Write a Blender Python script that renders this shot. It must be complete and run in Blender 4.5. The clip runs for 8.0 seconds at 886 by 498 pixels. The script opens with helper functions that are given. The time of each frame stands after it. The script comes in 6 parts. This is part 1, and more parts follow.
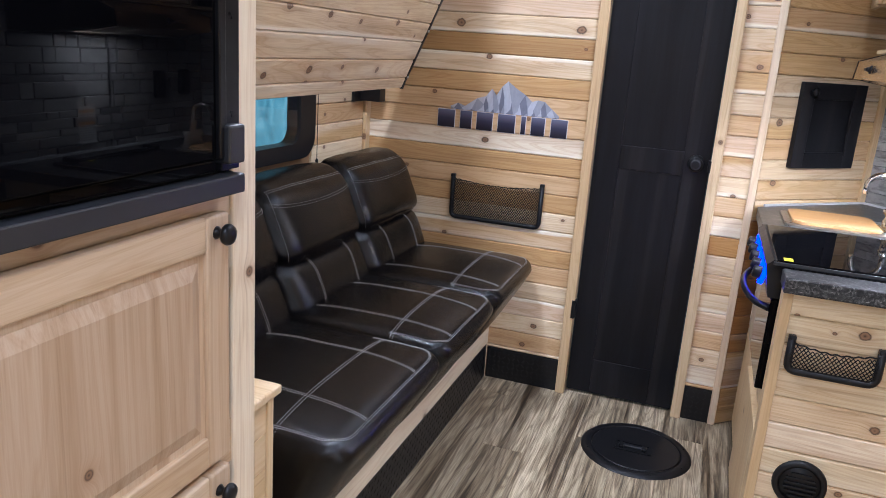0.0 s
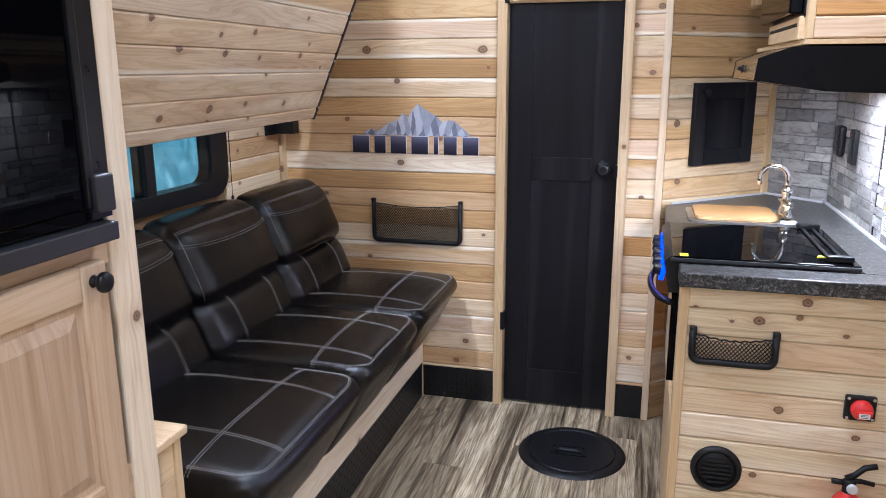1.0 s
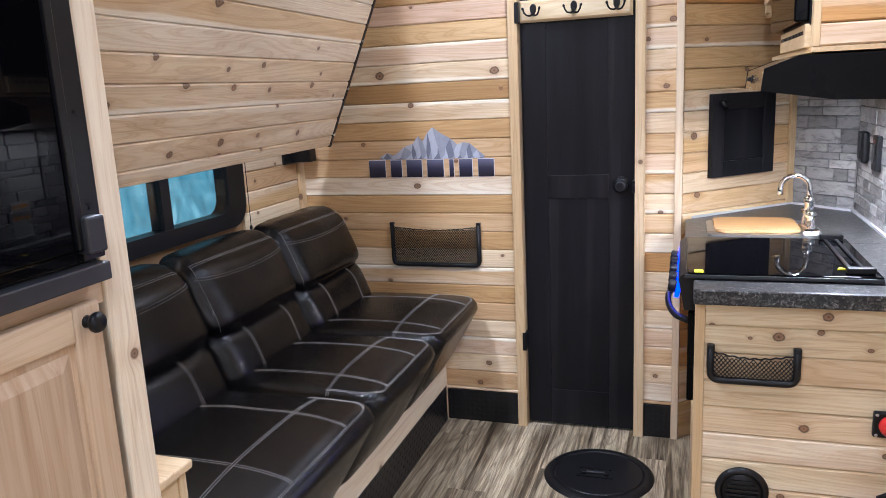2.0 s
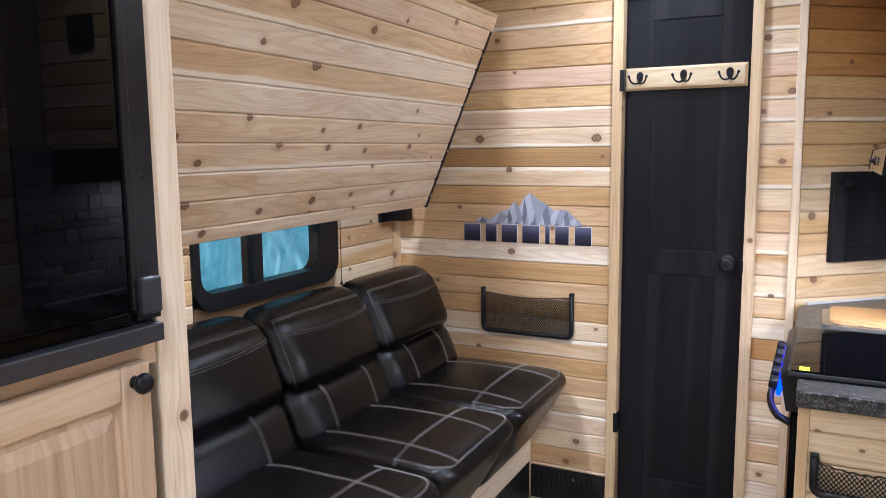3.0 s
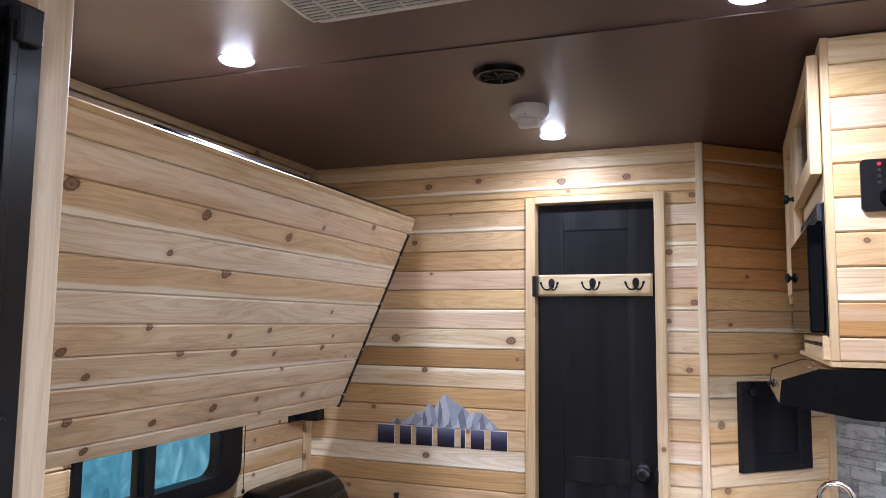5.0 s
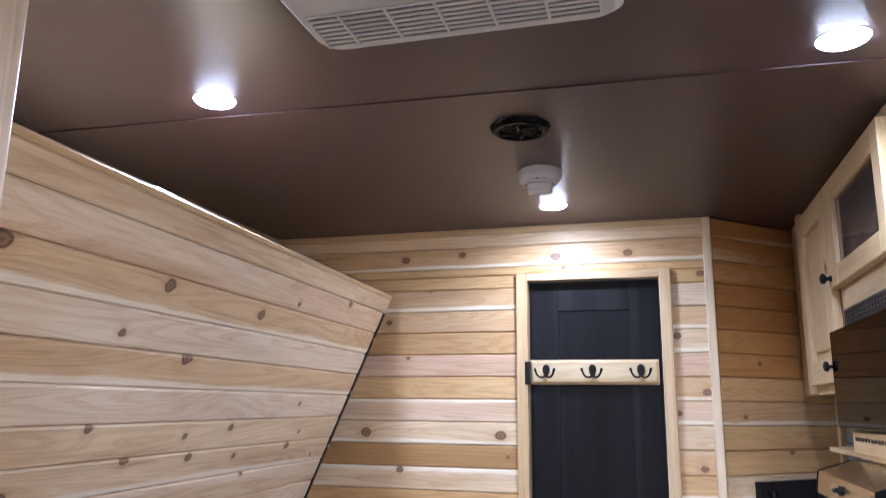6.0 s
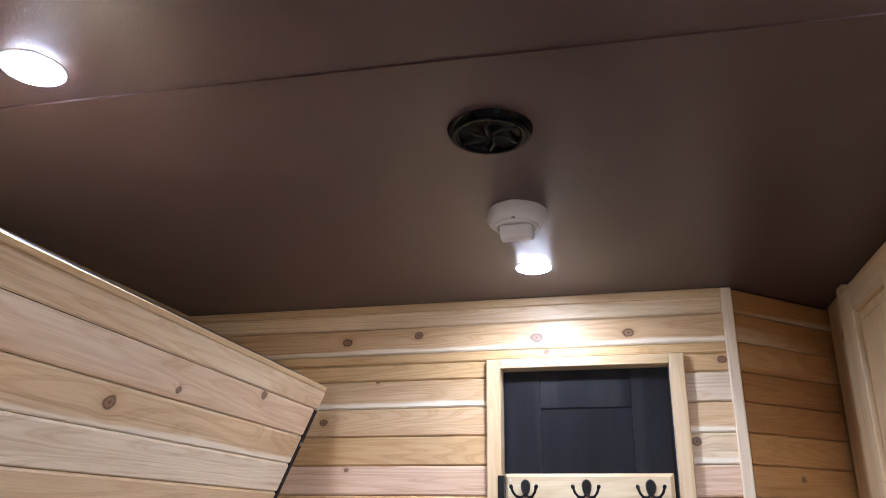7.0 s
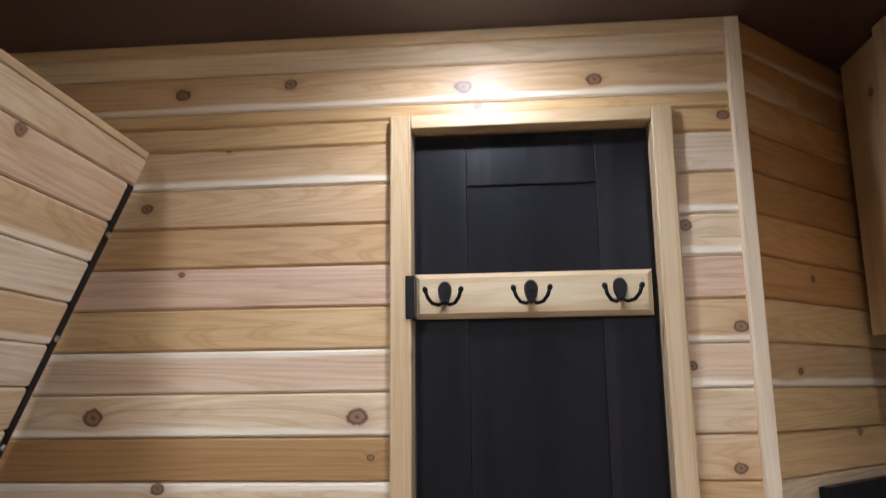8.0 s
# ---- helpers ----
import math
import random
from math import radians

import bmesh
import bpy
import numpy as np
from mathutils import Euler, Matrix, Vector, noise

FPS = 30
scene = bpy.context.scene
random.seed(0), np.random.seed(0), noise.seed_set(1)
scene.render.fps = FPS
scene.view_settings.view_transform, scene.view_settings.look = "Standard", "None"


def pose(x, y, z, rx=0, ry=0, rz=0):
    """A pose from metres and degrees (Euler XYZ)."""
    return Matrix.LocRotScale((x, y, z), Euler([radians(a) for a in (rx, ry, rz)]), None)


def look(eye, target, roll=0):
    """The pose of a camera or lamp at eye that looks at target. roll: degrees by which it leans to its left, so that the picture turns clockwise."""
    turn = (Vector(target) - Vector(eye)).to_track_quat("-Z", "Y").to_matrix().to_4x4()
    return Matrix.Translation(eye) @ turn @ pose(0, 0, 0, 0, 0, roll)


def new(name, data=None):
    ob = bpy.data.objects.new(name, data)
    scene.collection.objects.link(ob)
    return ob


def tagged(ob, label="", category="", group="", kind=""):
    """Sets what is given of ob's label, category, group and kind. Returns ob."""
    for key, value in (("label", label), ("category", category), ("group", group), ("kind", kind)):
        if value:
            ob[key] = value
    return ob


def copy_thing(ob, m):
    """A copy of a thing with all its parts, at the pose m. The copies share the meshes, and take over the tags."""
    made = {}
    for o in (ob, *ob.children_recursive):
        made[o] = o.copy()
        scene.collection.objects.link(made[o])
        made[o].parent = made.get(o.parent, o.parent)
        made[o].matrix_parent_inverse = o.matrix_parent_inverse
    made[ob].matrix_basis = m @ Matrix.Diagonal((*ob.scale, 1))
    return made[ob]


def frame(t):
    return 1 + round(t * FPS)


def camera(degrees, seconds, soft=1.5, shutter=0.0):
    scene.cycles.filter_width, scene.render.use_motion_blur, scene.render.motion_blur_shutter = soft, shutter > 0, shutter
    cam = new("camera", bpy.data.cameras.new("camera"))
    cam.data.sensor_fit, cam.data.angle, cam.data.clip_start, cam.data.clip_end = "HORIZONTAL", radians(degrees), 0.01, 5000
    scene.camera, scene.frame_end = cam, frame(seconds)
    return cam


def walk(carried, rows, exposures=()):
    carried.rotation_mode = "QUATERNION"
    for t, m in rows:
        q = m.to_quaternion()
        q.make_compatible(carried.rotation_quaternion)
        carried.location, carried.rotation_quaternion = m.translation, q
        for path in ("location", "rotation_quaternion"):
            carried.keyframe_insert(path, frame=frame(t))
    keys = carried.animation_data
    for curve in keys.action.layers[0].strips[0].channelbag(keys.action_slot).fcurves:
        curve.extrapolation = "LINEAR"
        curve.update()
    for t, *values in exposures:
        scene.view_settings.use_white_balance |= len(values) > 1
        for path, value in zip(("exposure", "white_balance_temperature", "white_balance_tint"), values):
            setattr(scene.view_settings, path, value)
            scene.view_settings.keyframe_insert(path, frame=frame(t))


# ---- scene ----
cam = camera(61.3, 8.0, 0.8, 0.15)
PATH = [
    (0, (0.06, 0.146, 1.364), (-0.564, 1.974, 0.844), 4.1),
    (0.5, (0.115, 0.137, 1.371), (-0.461, 1.987, 0.876), 1.7),
    (1, (0.188, 0.146, 1.382), (-0.326, 2.022, 0.918), -0.2),
    (1.2, (0.212, 0.151, 1.388), (-0.3, 2.032, 0.939), -0.9),
    (2.3, (0.283, 0.205, 1.398), (-0.402, 2.045, 1.02), -3.1),
    (2.5, (0.303, 0.228, 1.409), (-0.461, 2.044, 1.066), -2.4),
    (3, (0.313, 0.281, 1.419), (-0.584, 2.049, 1.159), -0.6),
    (3.5, (0.329, 0.284, 1.468), (-0.541, 2.085, 1.445), -0.2),
    (4, (0.355, 0.274, 1.513), (-0.434, 2.102, 1.694), 0.1),
    (4.5, (0.355, 0.287, 1.508), (-0.394, 2.13, 1.71), 0.6),
    (4.7, (0.376, 0.298, 1.517), (-0.365, 2.144, 1.713), 0.7),
    (5.8, (0.101, 0.489, 1.53), (-0.494, 2.375, 1.83), 0.3),
    (6, (0.055, 0.549, 1.553), (-0.477, 2.433, 1.966), 0.6),
    (6.5, (0.008, 0.772, 1.585), (-0.416, 2.597, 2.287), 1.1),
    (7, (-0.031, 1.093, 1.585), (-0.481, 2.915, 2.276), 0.8),
    (7.5, (-0.129, 1.423, 1.565), (-0.416, 3.303, 2.182), -0.2),
    (8, (-0.188, 1.756, 1.499), (-0.351, 3.713, 1.879), -0.7),
]
EXPOSURES = [(0.0, 0.92, 5750, 10), (1.0, 0.95, 5700, 9), (2.5, 1.00, 5850, 10), (3.0, 1.00, 5850, 10), (3.5, 1.04, 5850, 10), (4.0, 0.80, 6000, 10), (4.7, 0.65, 5900, 10), (5.8, 0.84, 5600, 11), (6.5, 1.00, 5350, 12), (7.0, 0.92, 5750, 11), (7.5, 0.94, 6000, 10), (8.0, 0.32, 6250, 9)]
walk(cam, [(t, look(eye, target, roll)) for t, eye, target, roll in PATH], EXPOSURES)

# ---- light ----
world = bpy.data.worlds.new("world")
scene.world = world
world.use_nodes = True
world.node_tree.nodes["Background"].inputs[0].default_value = (0.5, 0.6, 0.7, 1)
world.node_tree.nodes["Background"].inputs[1].default_value = 0.05
LAMP_STRENGTH = 100.0
LAMP_COLOUR = (0.92, 0.955, 1.10, 1)
# the puck lights throw their light downwards: place and watts; the last three are unseen, added at guessed places
PUCKS = [(-0.227, 2.800, 1.8), (-0.796, 1.815, 12.0), (0.386, 1.847, 5.0), (-0.10, 0.35, 4.0), (0.394, -0.5, 7.0), (-0.60, -0.7, 7.0)]
for x, y, watts in PUCKS:
    beam = bpy.data.lights.new("puck_beam", "AREA")
    beam.shape, beam.size, beam.spread = "DISK", 0.072, math.radians(162)
    beam.energy, beam.color = watts, LAMP_COLOUR[:3]
    new("puck_beam", beam).matrix_world = pose(x, y, 2.168 - 0.0064)
# daylight through the entrance in the east wall
day = bpy.data.lights.new("entrance_daylight", "AREA")
day.shape, day.size, day.size_y = "RECTANGLE", 0.66, 1.8
day.energy, day.color = 2.6, (0.72, 0.86, 1.0)
new("entrance_daylight", day).matrix_world = look((0.90, 0.35, 1.0), (0.2, 1.5, 0.95))

# ---- plan ----
CEIL = 2.168
BACK = 3.062
LEFT = -1.315
RIGHT = 0.86
REAR = -1.25
PITCH = 0.0751
LINE = 2.029
A0 = Vector((0.250, 3.062, 0))
A1 = Vector((0.665, 3.445, 0))
A2 = Vector((RIGHT, 3.245, 0))

# ---- mesh helpers ----
ROOT = {}


def thing(name, at, label, category, group="", kind="", m=None):
    ob = new(name)
    ob.empty_display_size = 0.05
    ob.matrix_world = m if m is not None else Matrix.Translation(at)
    ROOT[ob] = (m if m is not None else Matrix.Translation(at)).inverted()
    return tagged(ob, label, category, group, kind)


def mesh_of(bm, name, mat, smooth=False):
    bmesh.ops.recalc_face_normals(bm, faces=bm.faces)
    me = bpy.data.meshes.new(name)
    bm.to_mesh(me)
    bm.free()
    me.materials.append(mat)
    if smooth:
        for p in me.polygons:
            p.use_smooth = True
    return me


def part(name, bm, mat, parent, label="", smooth=False, local=False):
    """A bmesh in world coordinates (or in the thing's own) as one mesh under a thing or part."""
    if not local:
        bm.transform(ROOT[parent])
    ob = new(name, mesh_of(bm, name, mat, smooth))
    ob.parent = parent
    ROOT[ob] = ROOT[parent]
    return tagged(ob, label)


def solid(name, bm, mat, label="", category="", kind="", smooth=False):
    ob = new(name, mesh_of(bm, name, mat, smooth))
    ROOT[ob] = Matrix()
    return tagged(ob, label, category, "", kind)


def box(bm, x0, x1, y0, y1, z0, z1, bev=0.0, seg=2):
    r = bmesh.ops.create_cube(bm, size=1)
    for v in r["verts"]:
        v.co = Vector(((x0 + x1) / 2 + v.co.x * (x1 - x0), (y0 + y1) / 2 + v.co.y * (y1 - y0), (z0 + z1) / 2 + v.co.z * (z1 - z0)))
    if bev:
        es = list({e for v in r["verts"] for e in v.link_edges})
        bmesh.ops.bevel(bm, geom=es, offset=bev, segments=seg, profile=0.5, affect="EDGES")
    return bm


def B(*a, **k):
    return box(bmesh.new(), *a, **k)


def prism(bm, pts, z0, z1):
    """An upright prism over a plan polygon."""
    lo = [bm.verts.new((p[0], p[1], z0)) for p in pts]
    hi = [bm.verts.new((p[0], p[1], z1)) for p in pts]
    n = len(pts)
    bm.faces.new(lo[::-1])
    bm.faces.new(hi)
    for i in range(n):
        bm.faces.new((lo[i], lo[(i + 1) % n], hi[(i + 1) % n], hi[i]))
    return bm


def extrude_y(bm, pts, y0, y1):
    """A prism along y over an (x, z) polygon."""
    a = [bm.verts.new((p[0], y0, p[1])) for p in pts]
    b = [bm.verts.new((p[0], y1, p[1])) for p in pts]
    n = len(pts)
    bm.faces.new(a)
    bm.faces.new(b[::-1])
    for i in range(n):
        bm.faces.new((a[i], b[i], b[(i + 1) % n], a[(i + 1) % n]))
    return bm


def lathe(bm, profile, at, axis=(0, 0, 1), n=24):
    """A turned body: (radius, height) pairs along an axis."""
    q = Vector((0, 0, 1)).rotation_difference(Vector(axis)).to_matrix()
    rings = []
    for r, h in profile:
        if r < 1e-6:
            rings.append([bm.verts.new(Vector(at) + q @ Vector((0, 0, h)))])
        else:
            rings.append([bm.verts.new(Vector(at) + q @ Vector((r * math.cos(2 * math.pi * i / n), r * math.sin(2 * math.pi * i / n), h))) for i in range(n)])
    for a, b in zip(rings, rings[1:]):
        for i in range(n):
            j = (i + 1) % n
            if len(a) == 1 and len(b) == 1:
                continue
            if len(a) == 1:
                bm.faces.new((a[0], b[j], b[i]))
            elif len(b) == 1:
                bm.faces.new((a[i], a[j], b[0]))
            else:
                bm.faces.new((a[i], a[j], b[j], b[i]))
    return bm


def tube(bm, pts, r, n=8):
    """A round rod along a polyline."""
    pts = [Vector(p) for p in pts]
    rings = []
    side = None
    for i, p in enumerate(pts):
        d = (pts[min(i + 1, len(pts) - 1)] - pts[max(i - 1, 0)]).normalized()
        if side is None:
            side = d.orthogonal().normalized()
        side = (side - d * side.dot(d)).normalized()
        up = d.cross(side)
        rings.append([bm.verts.new(p + r * (math.cos(2 * math.pi * k / n) * side + math.sin(2 * math.pi * k / n) * up)) for k in range(n)])
    for a, b in zip(rings, rings[1:]):
        for k in range(n):
            bm.faces.new((a[k], a[(k + 1) % n], b[(k + 1) % n], b[k]))
    bm.faces.new(rings[0][::-1])
    bm.faces.new(rings[-1])
    return bm


def round_rect(w, h, r, n=6):
    out = []
    for cx, cy, a0 in ((w / 2 - r, h / 2 - r, 0), (-w / 2 + r, h / 2 - r, 90), (-w / 2 + r, -h / 2 + r, 180), (w / 2 - r, -h / 2 + r, 270)):
        for k in range(n + 1):
            a = radians(a0 + 90 * k / n)
            out.append((cx + r * math.cos(a), cy + r * math.sin(a)))
    return out


def ring_plate(bm, outer, inner, d0, d1, put):
    """A plate with a hole: two outlines of equal count, between depths d0 and d1; put maps (u, v, d) to a place."""
    n = len(outer)
    rows = [[bm.verts.new(put(u, v, d)) for u, v in line] for line, d in ((outer, d0), (outer, d1), (inner, d1), (inner, d0))]
    for a in range(4):
        for i in range(n):
            j = (i + 1) % n
            bm.faces.new((rows[a][i], rows[a][j], rows[(a + 1) % 4][j], rows[(a + 1) % 4][i]))
    return bm


class Pillow:
    """A stuffed, rounded box; at() gives a point of its skin, from a face and two coordinates from -1 to 1."""

    def __init__(self, centre, size, r, puff, warp=None, crease=0.0, seed=0.0):
        self.c, self.s, self.r, self.puff, self.warp, self.crease, self.seed = Vector(centre), Vector(size), r, Vector(puff), warp, crease, seed

    def at(self, axis, sign, u, v):
        k = [0.0, 0.0, 0.0]
        k[axis], k[(axis + 1) % 3], k[(axis + 2) % 3] = sign, u, v
        p = Vector([k[i] * self.s[i] / 2 for i in range(3)])
        q = Vector([max(-(self.s[i] / 2 - self.r), min(self.s[i] / 2 - self.r, p[i])) for i in range(3)])
        d = p - q
        if d.length > 1e-9:
            p = q + d.normalized() * self.r
        f = [max(0.0, 1 - abs(k[i]) ** 3) for i in range(3)]
        p.x += self.puff.x * (p.x / (self.s.x / 2)) * f[1] * f[2]
        p.y += self.puff.y * (p.y / (self.s.y / 2)) * f[0] * f[2]
        p.z += self.puff.z * (p.z / (self.s.z / 2)) * f[0] * f[1]
        w = p + self.c
        if self.crease:
            g = w + Vector((self.seed, 0, 0))
            amp = self.crease * (noise.noise(g * 9) + 0.6 * noise.noise(Vector((g.x * 34, g.y * 14, g.z * 20))))
            w += (p.normalized() if p.length else Vector()) * amp
        return self.warp(w) if self.warp else w

    def mesh(self, n=16):
        bm = bmesh.new()
        line = [math.sin(math.pi / 2 * (2 * i / n - 1)) for i in range(n + 1)]
        for axis in range(3):
            for sign in (-1, 1):
                g = [[bm.verts.new(self.at(axis, sign, u, v)) for v in line] for u in line]
                for i in range(n):
                    for j in range(n):
                        bm.faces.new((g[i][j], g[i + 1][j], g[i + 1][j + 1], g[i][j + 1]))
        bmesh.ops.remove_doubles(bm, verts=bm.verts, dist=0.0004)
        return bm

    def line(self, axis, sign, path, off=0.0006):
        """Points on the skin with their outward ways, along a path of (u, v)."""
        out = []
        for u, v in path:
            p = self.at(axis, sign, u, v)
            e = 0.02
            a = self.at(axis, sign, min(1, u + e), v) - self.at(axis, sign, max(-1, u - e), v)
            b = self.at(axis, sign, u, min(1, v + e)) - self.at(axis, sign, u, max(-1, v - e))
            nn = a.cross(b).normalized() * sign
            out.append((p + nn * off, nn))
        return out


def dashes(bm, line, step=0.0075, dash=0.0052, w=0.00038, side=0.0):
    """Thread stitches along a line of (place, outward way)."""
    walked = 0.0
    nxt = 0.0
    for (p, n), (q, m) in zip(line, line[1:]):
        seg = (q - p).length
        if seg < 1e-6:
            continue
        d = (q - p) / seg
        s = d.cross(n).normalized()
        while nxt < walked + seg:
            c = p + d * (nxt - walked) + s * side
            v = [bm.verts.new(c + d * (a * dash / 2) + s * (b * w) + n * h) for a, b, h in ((-1, -1, -0.001), (1, -1, -0.001), (1, 1, -0.001), (-1, 1, -0.001), (-0.8, -0.5, 0.0006), (0.8, -0.5, 0.0006), (0.8, 0.5, 0.0006), (-0.8, 0.5, 0.0006))]
            for f in ((4, 5, 6, 7), (0, 1, 5, 4), (1, 2, 6, 5), (2, 3, 7, 6), (3, 0, 4, 7)):
                bm.faces.new([v[i] for i in f])
            nxt += step
        walked += seg


# ---- materials ----
def nodes_of(name):
    mt = bpy.data.materials.new(name)
    mt.use_nodes = True
    nt = mt.node_tree
    return mt, nt, nt.nodes["Principled BSDF"]


def math_node(nt, op, a, b=None, c=None, clamp=False):
    n = nt.nodes.new("ShaderNodeMath")
    n.operation = op
    n.use_clamp = clamp
    for i, v in enumerate((a, b, c)):
        if v is None:
            continue
        if isinstance(v, (int, float)):
            n.inputs[i].default_value = v
        else:
            nt.links.new(v, n.inputs[i])
    return n.outputs[0]


def mix(nt, fac, a, b, mode="MIX"):
    n = nt.nodes.new("ShaderNodeMix")
    n.data_type = "RGBA"
    n.blend_type = mode
    for sock, v in ((n.inputs[0], fac), (n.inputs[6], a), (n.inputs[7], b)):
        if isinstance(v, (int, float)):
            sock.default_value = v
        elif isinstance(v, tuple):
            sock.default_value = (*v, 1) if len(v) == 3 else v
        else:
            nt.links.new(v, sock)
    return n.outputs[2]


def ramp(nt, fac, stops):
    n = nt.nodes.new("ShaderNodeValToRGB")
    els = n.color_ramp.elements
    while len(els) > 1:
        els.remove(els[-1])
    els[0].position, els[0].color = stops[0][0], (*stops[0][1], 1)
    for pos, col in stops[1:]:
        e = els.new(pos)
        e.color = (*col, 1)
    nt.links.new(fac, n.inputs[0])
    return n.outputs[0]


def tex_noise(nt, vec, scale, detail=4, rough=0.55, dist=0.0):
    n = nt.nodes.new("ShaderNodeTexNoise")
    n.inputs["Scale"].default_value = scale
    n.inputs["Detail"].default_value = detail
    n.inputs["Roughness"].default_value = rough
    n.inputs["Distortion"].default_value = dist
    nt.links.new(vec, n.inputs["Vector"])
    return n.outputs[0]


def scaled(nt, vec, s):
    n = nt.nodes.new("ShaderNodeVectorMath")
    n.operation = "MULTIPLY"
    n.inputs[1].default_value = s
    nt.links.new(vec, n.inputs[0])
    return n.outputs[0]


def bump(nt, bsdf, height, strength, dist=0.002):
    n = nt.nodes.new("ShaderNodeBump")
    n.inputs["Strength"].default_value = strength
    n.inputs["Distance"].default_value = dist
    nt.links.new(height, n.inputs["Height"])
    nt.links.new(n.outputs[0], bsdf.inputs["Normal"])


def surf(name, c1, c2, scale=20.0, rough=0.5, metal=0.0, relief=0.1, fine=300.0, stretch=(1, 1, 1), spread=0.12, coat=0.0, dist=0.001, spec=0.5):
    """A plain surface with two scales of variation."""
    mt, nt, b = nodes_of(name)
    tc = nt.nodes.new("ShaderNodeTexCoord")
    v = scaled(nt, tc.outputs["Object"], stretch)
    big = tex_noise(nt, v, scale, 5, 0.6)
    small = tex_noise(nt, v, fine, 3, 0.6)
    f = ramp(nt, big, [(0.3, (0, 0, 0)), (0.7, (1, 1, 1))])
    col = mix(nt, f, c1, c2)
    nt.links.new(col, b.inputs["Base Color"])
    b.inputs["Metallic"].default_value = metal
    r = math_node(nt, "MULTIPLY_ADD", big, spread * 2, rough - spread, clamp=True)
    nt.links.new(r, b.inputs["Roughness"])
    b.inputs["Specular IOR Level"].default_value = spec
    b.inputs["Coat Weight"].default_value = coat
    b.inputs["Coat Roughness"].default_value = 0.08
    bump(nt, b, math_node(nt, "ADD", small, math_node(nt, "MULTIPLY", big, 0.5)), relief, dist)
    return mt


def cedar(name, axis, tones, sap=(0.74, 0.60, 0.43), sap_amount=1.0, knot_amount=1.0, rough=0.42, heart_tone=(0.40, 0.215, 0.075), spec=0.5):
    """Knotty cedar with grain along an axis (0, 1 or 2); tone, bands and knots differ from board to board."""
    mt, nt, b = nodes_of(name)
    if spec > 0.4:
        # lacquer yellows the timber
        aged = lambda c: (c[0] * 1.02, c[1] * 1.03, c[2] * 1.005)
        tones, sap, heart_tone = [aged(c) for c in tones], aged(sap), aged(heart_tone)
    tc = nt.nodes.new("ShaderNodeTexCoord")
    oi = nt.nodes.new("ShaderNodeObjectInfo")
    sp = nt.nodes.new("ShaderNodeSeparateXYZ")
    nt.links.new(tc.outputs["Object"], sp.inputs[0])
    rnd = oi.outputs["Random"]
    along = sp.outputs[axis]
    others = [sp.outputs[i] for i in range(3) if i != axis]
    la = math_node(nt, "MULTIPLY_ADD", rnd, 57.3, along)
    u = math_node(nt, "MULTIPLY_ADD", rnd, 23.1, others[1])
    w = math_node(nt, "MULTIPLY_ADD", rnd, 11.7, others[0])
    flat = nt.nodes.new("ShaderNodeCombineXYZ")
    nt.links.new(la, flat.inputs[0])
    nt.links.new(math_node(nt, "ADD", u, w), flat.inputs[1])
    vo = nt.nodes.new("ShaderNodeTexVoronoi")
    vo.voronoi_dimensions = "2D"
    vo.inputs["Scale"].default_value = 6.2
    nt.links.new(flat.outputs[0], vo.inputs["Vector"])
    dist = vo.outputs["Distance"]
    cs = nt.nodes.new("ShaderNodeSeparateXYZ")
    nt.links.new(vo.outputs["Color"], cs.inputs[0])
    live = math_node(nt, "GREATER_THAN", cs.outputs[0], 1.0 - 0.46 * knot_amount)
    size = math_node(nt, "MULTIPLY_ADD", math_node(nt, "POWER", cs.outputs[1], 2.0), 0.055, 0.048)
    rel = math_node(nt, "DIVIDE", dist, size)
    knot = math_node(nt, "MULTIPLY", live, math_node(nt, "SMOOTH_MIN", 1.0, math_node(nt, "MAXIMUM", math_node(nt, "MULTIPLY_ADD", rel, -2.2, 2.6), 0.0), 0.1))
    halo = math_node(nt, "MULTIPLY", live, math_node(nt, "POWER", math_node(nt, "MAXIMUM", math_node(nt, "MULTIPLY_ADD", rel, -0.24, 1.0), 0.0), 2.0))
    bent = math_node(nt, "MULTIPLY_ADD", halo, 0.022, u)
    gv = nt.nodes.new("ShaderNodeCombineXYZ")
    nt.links.new(la, gv.inputs[0])
    nt.links.new(bent, gv.inputs[1])
    nt.links.new(w, gv.inputs[2])
    grain = tex_noise(nt, scaled(nt, gv.outputs[0], (1.3, 46, 46)), 1.0, 5, 0.60, 1.5)
    fibre = tex_noise(nt, scaled(nt, gv.outputs[0], (12, 420, 420)), 1.0, 2, 0.5)
    band = tex_noise(nt, scaled(nt, gv.outputs[0], (0.35, 9.5, 9.5)), 1.0, 1, 0.4, 0.5)
    soft = tex_noise(nt, scaled(nt, gv.outputs[0], (1.4, 22, 22)), 1.0, 2, 0.5, 0.8)
    n = len(tones)
    tone = ramp(nt, math_node(nt, "FRACT", math_node(nt, "MULTIPLY", rnd, 7.13)), [(i / (n - 1), c) for i, c in enumerate(tones)])
    sapf = math_node(nt, "MULTIPLY", math_node(nt, "MULTIPLY_ADD", band, 14.0, -7.5, clamp=True), 0.88 * sap_amount)
    col = mix(nt, sapf, tone, sap)
    heart = math_node(nt, "MULTIPLY_ADD", band, -8.0, 3.75, clamp=True)
    col = mix(nt, math_node(nt, "MULTIPLY", heart, 0.52), col, heart_tone)
    col = mix(nt, math_node(nt, "MULTIPLY_ADD", soft, 2.4, -1.0, clamp=True), col, mix(nt, 0.55, col, heart_tone))
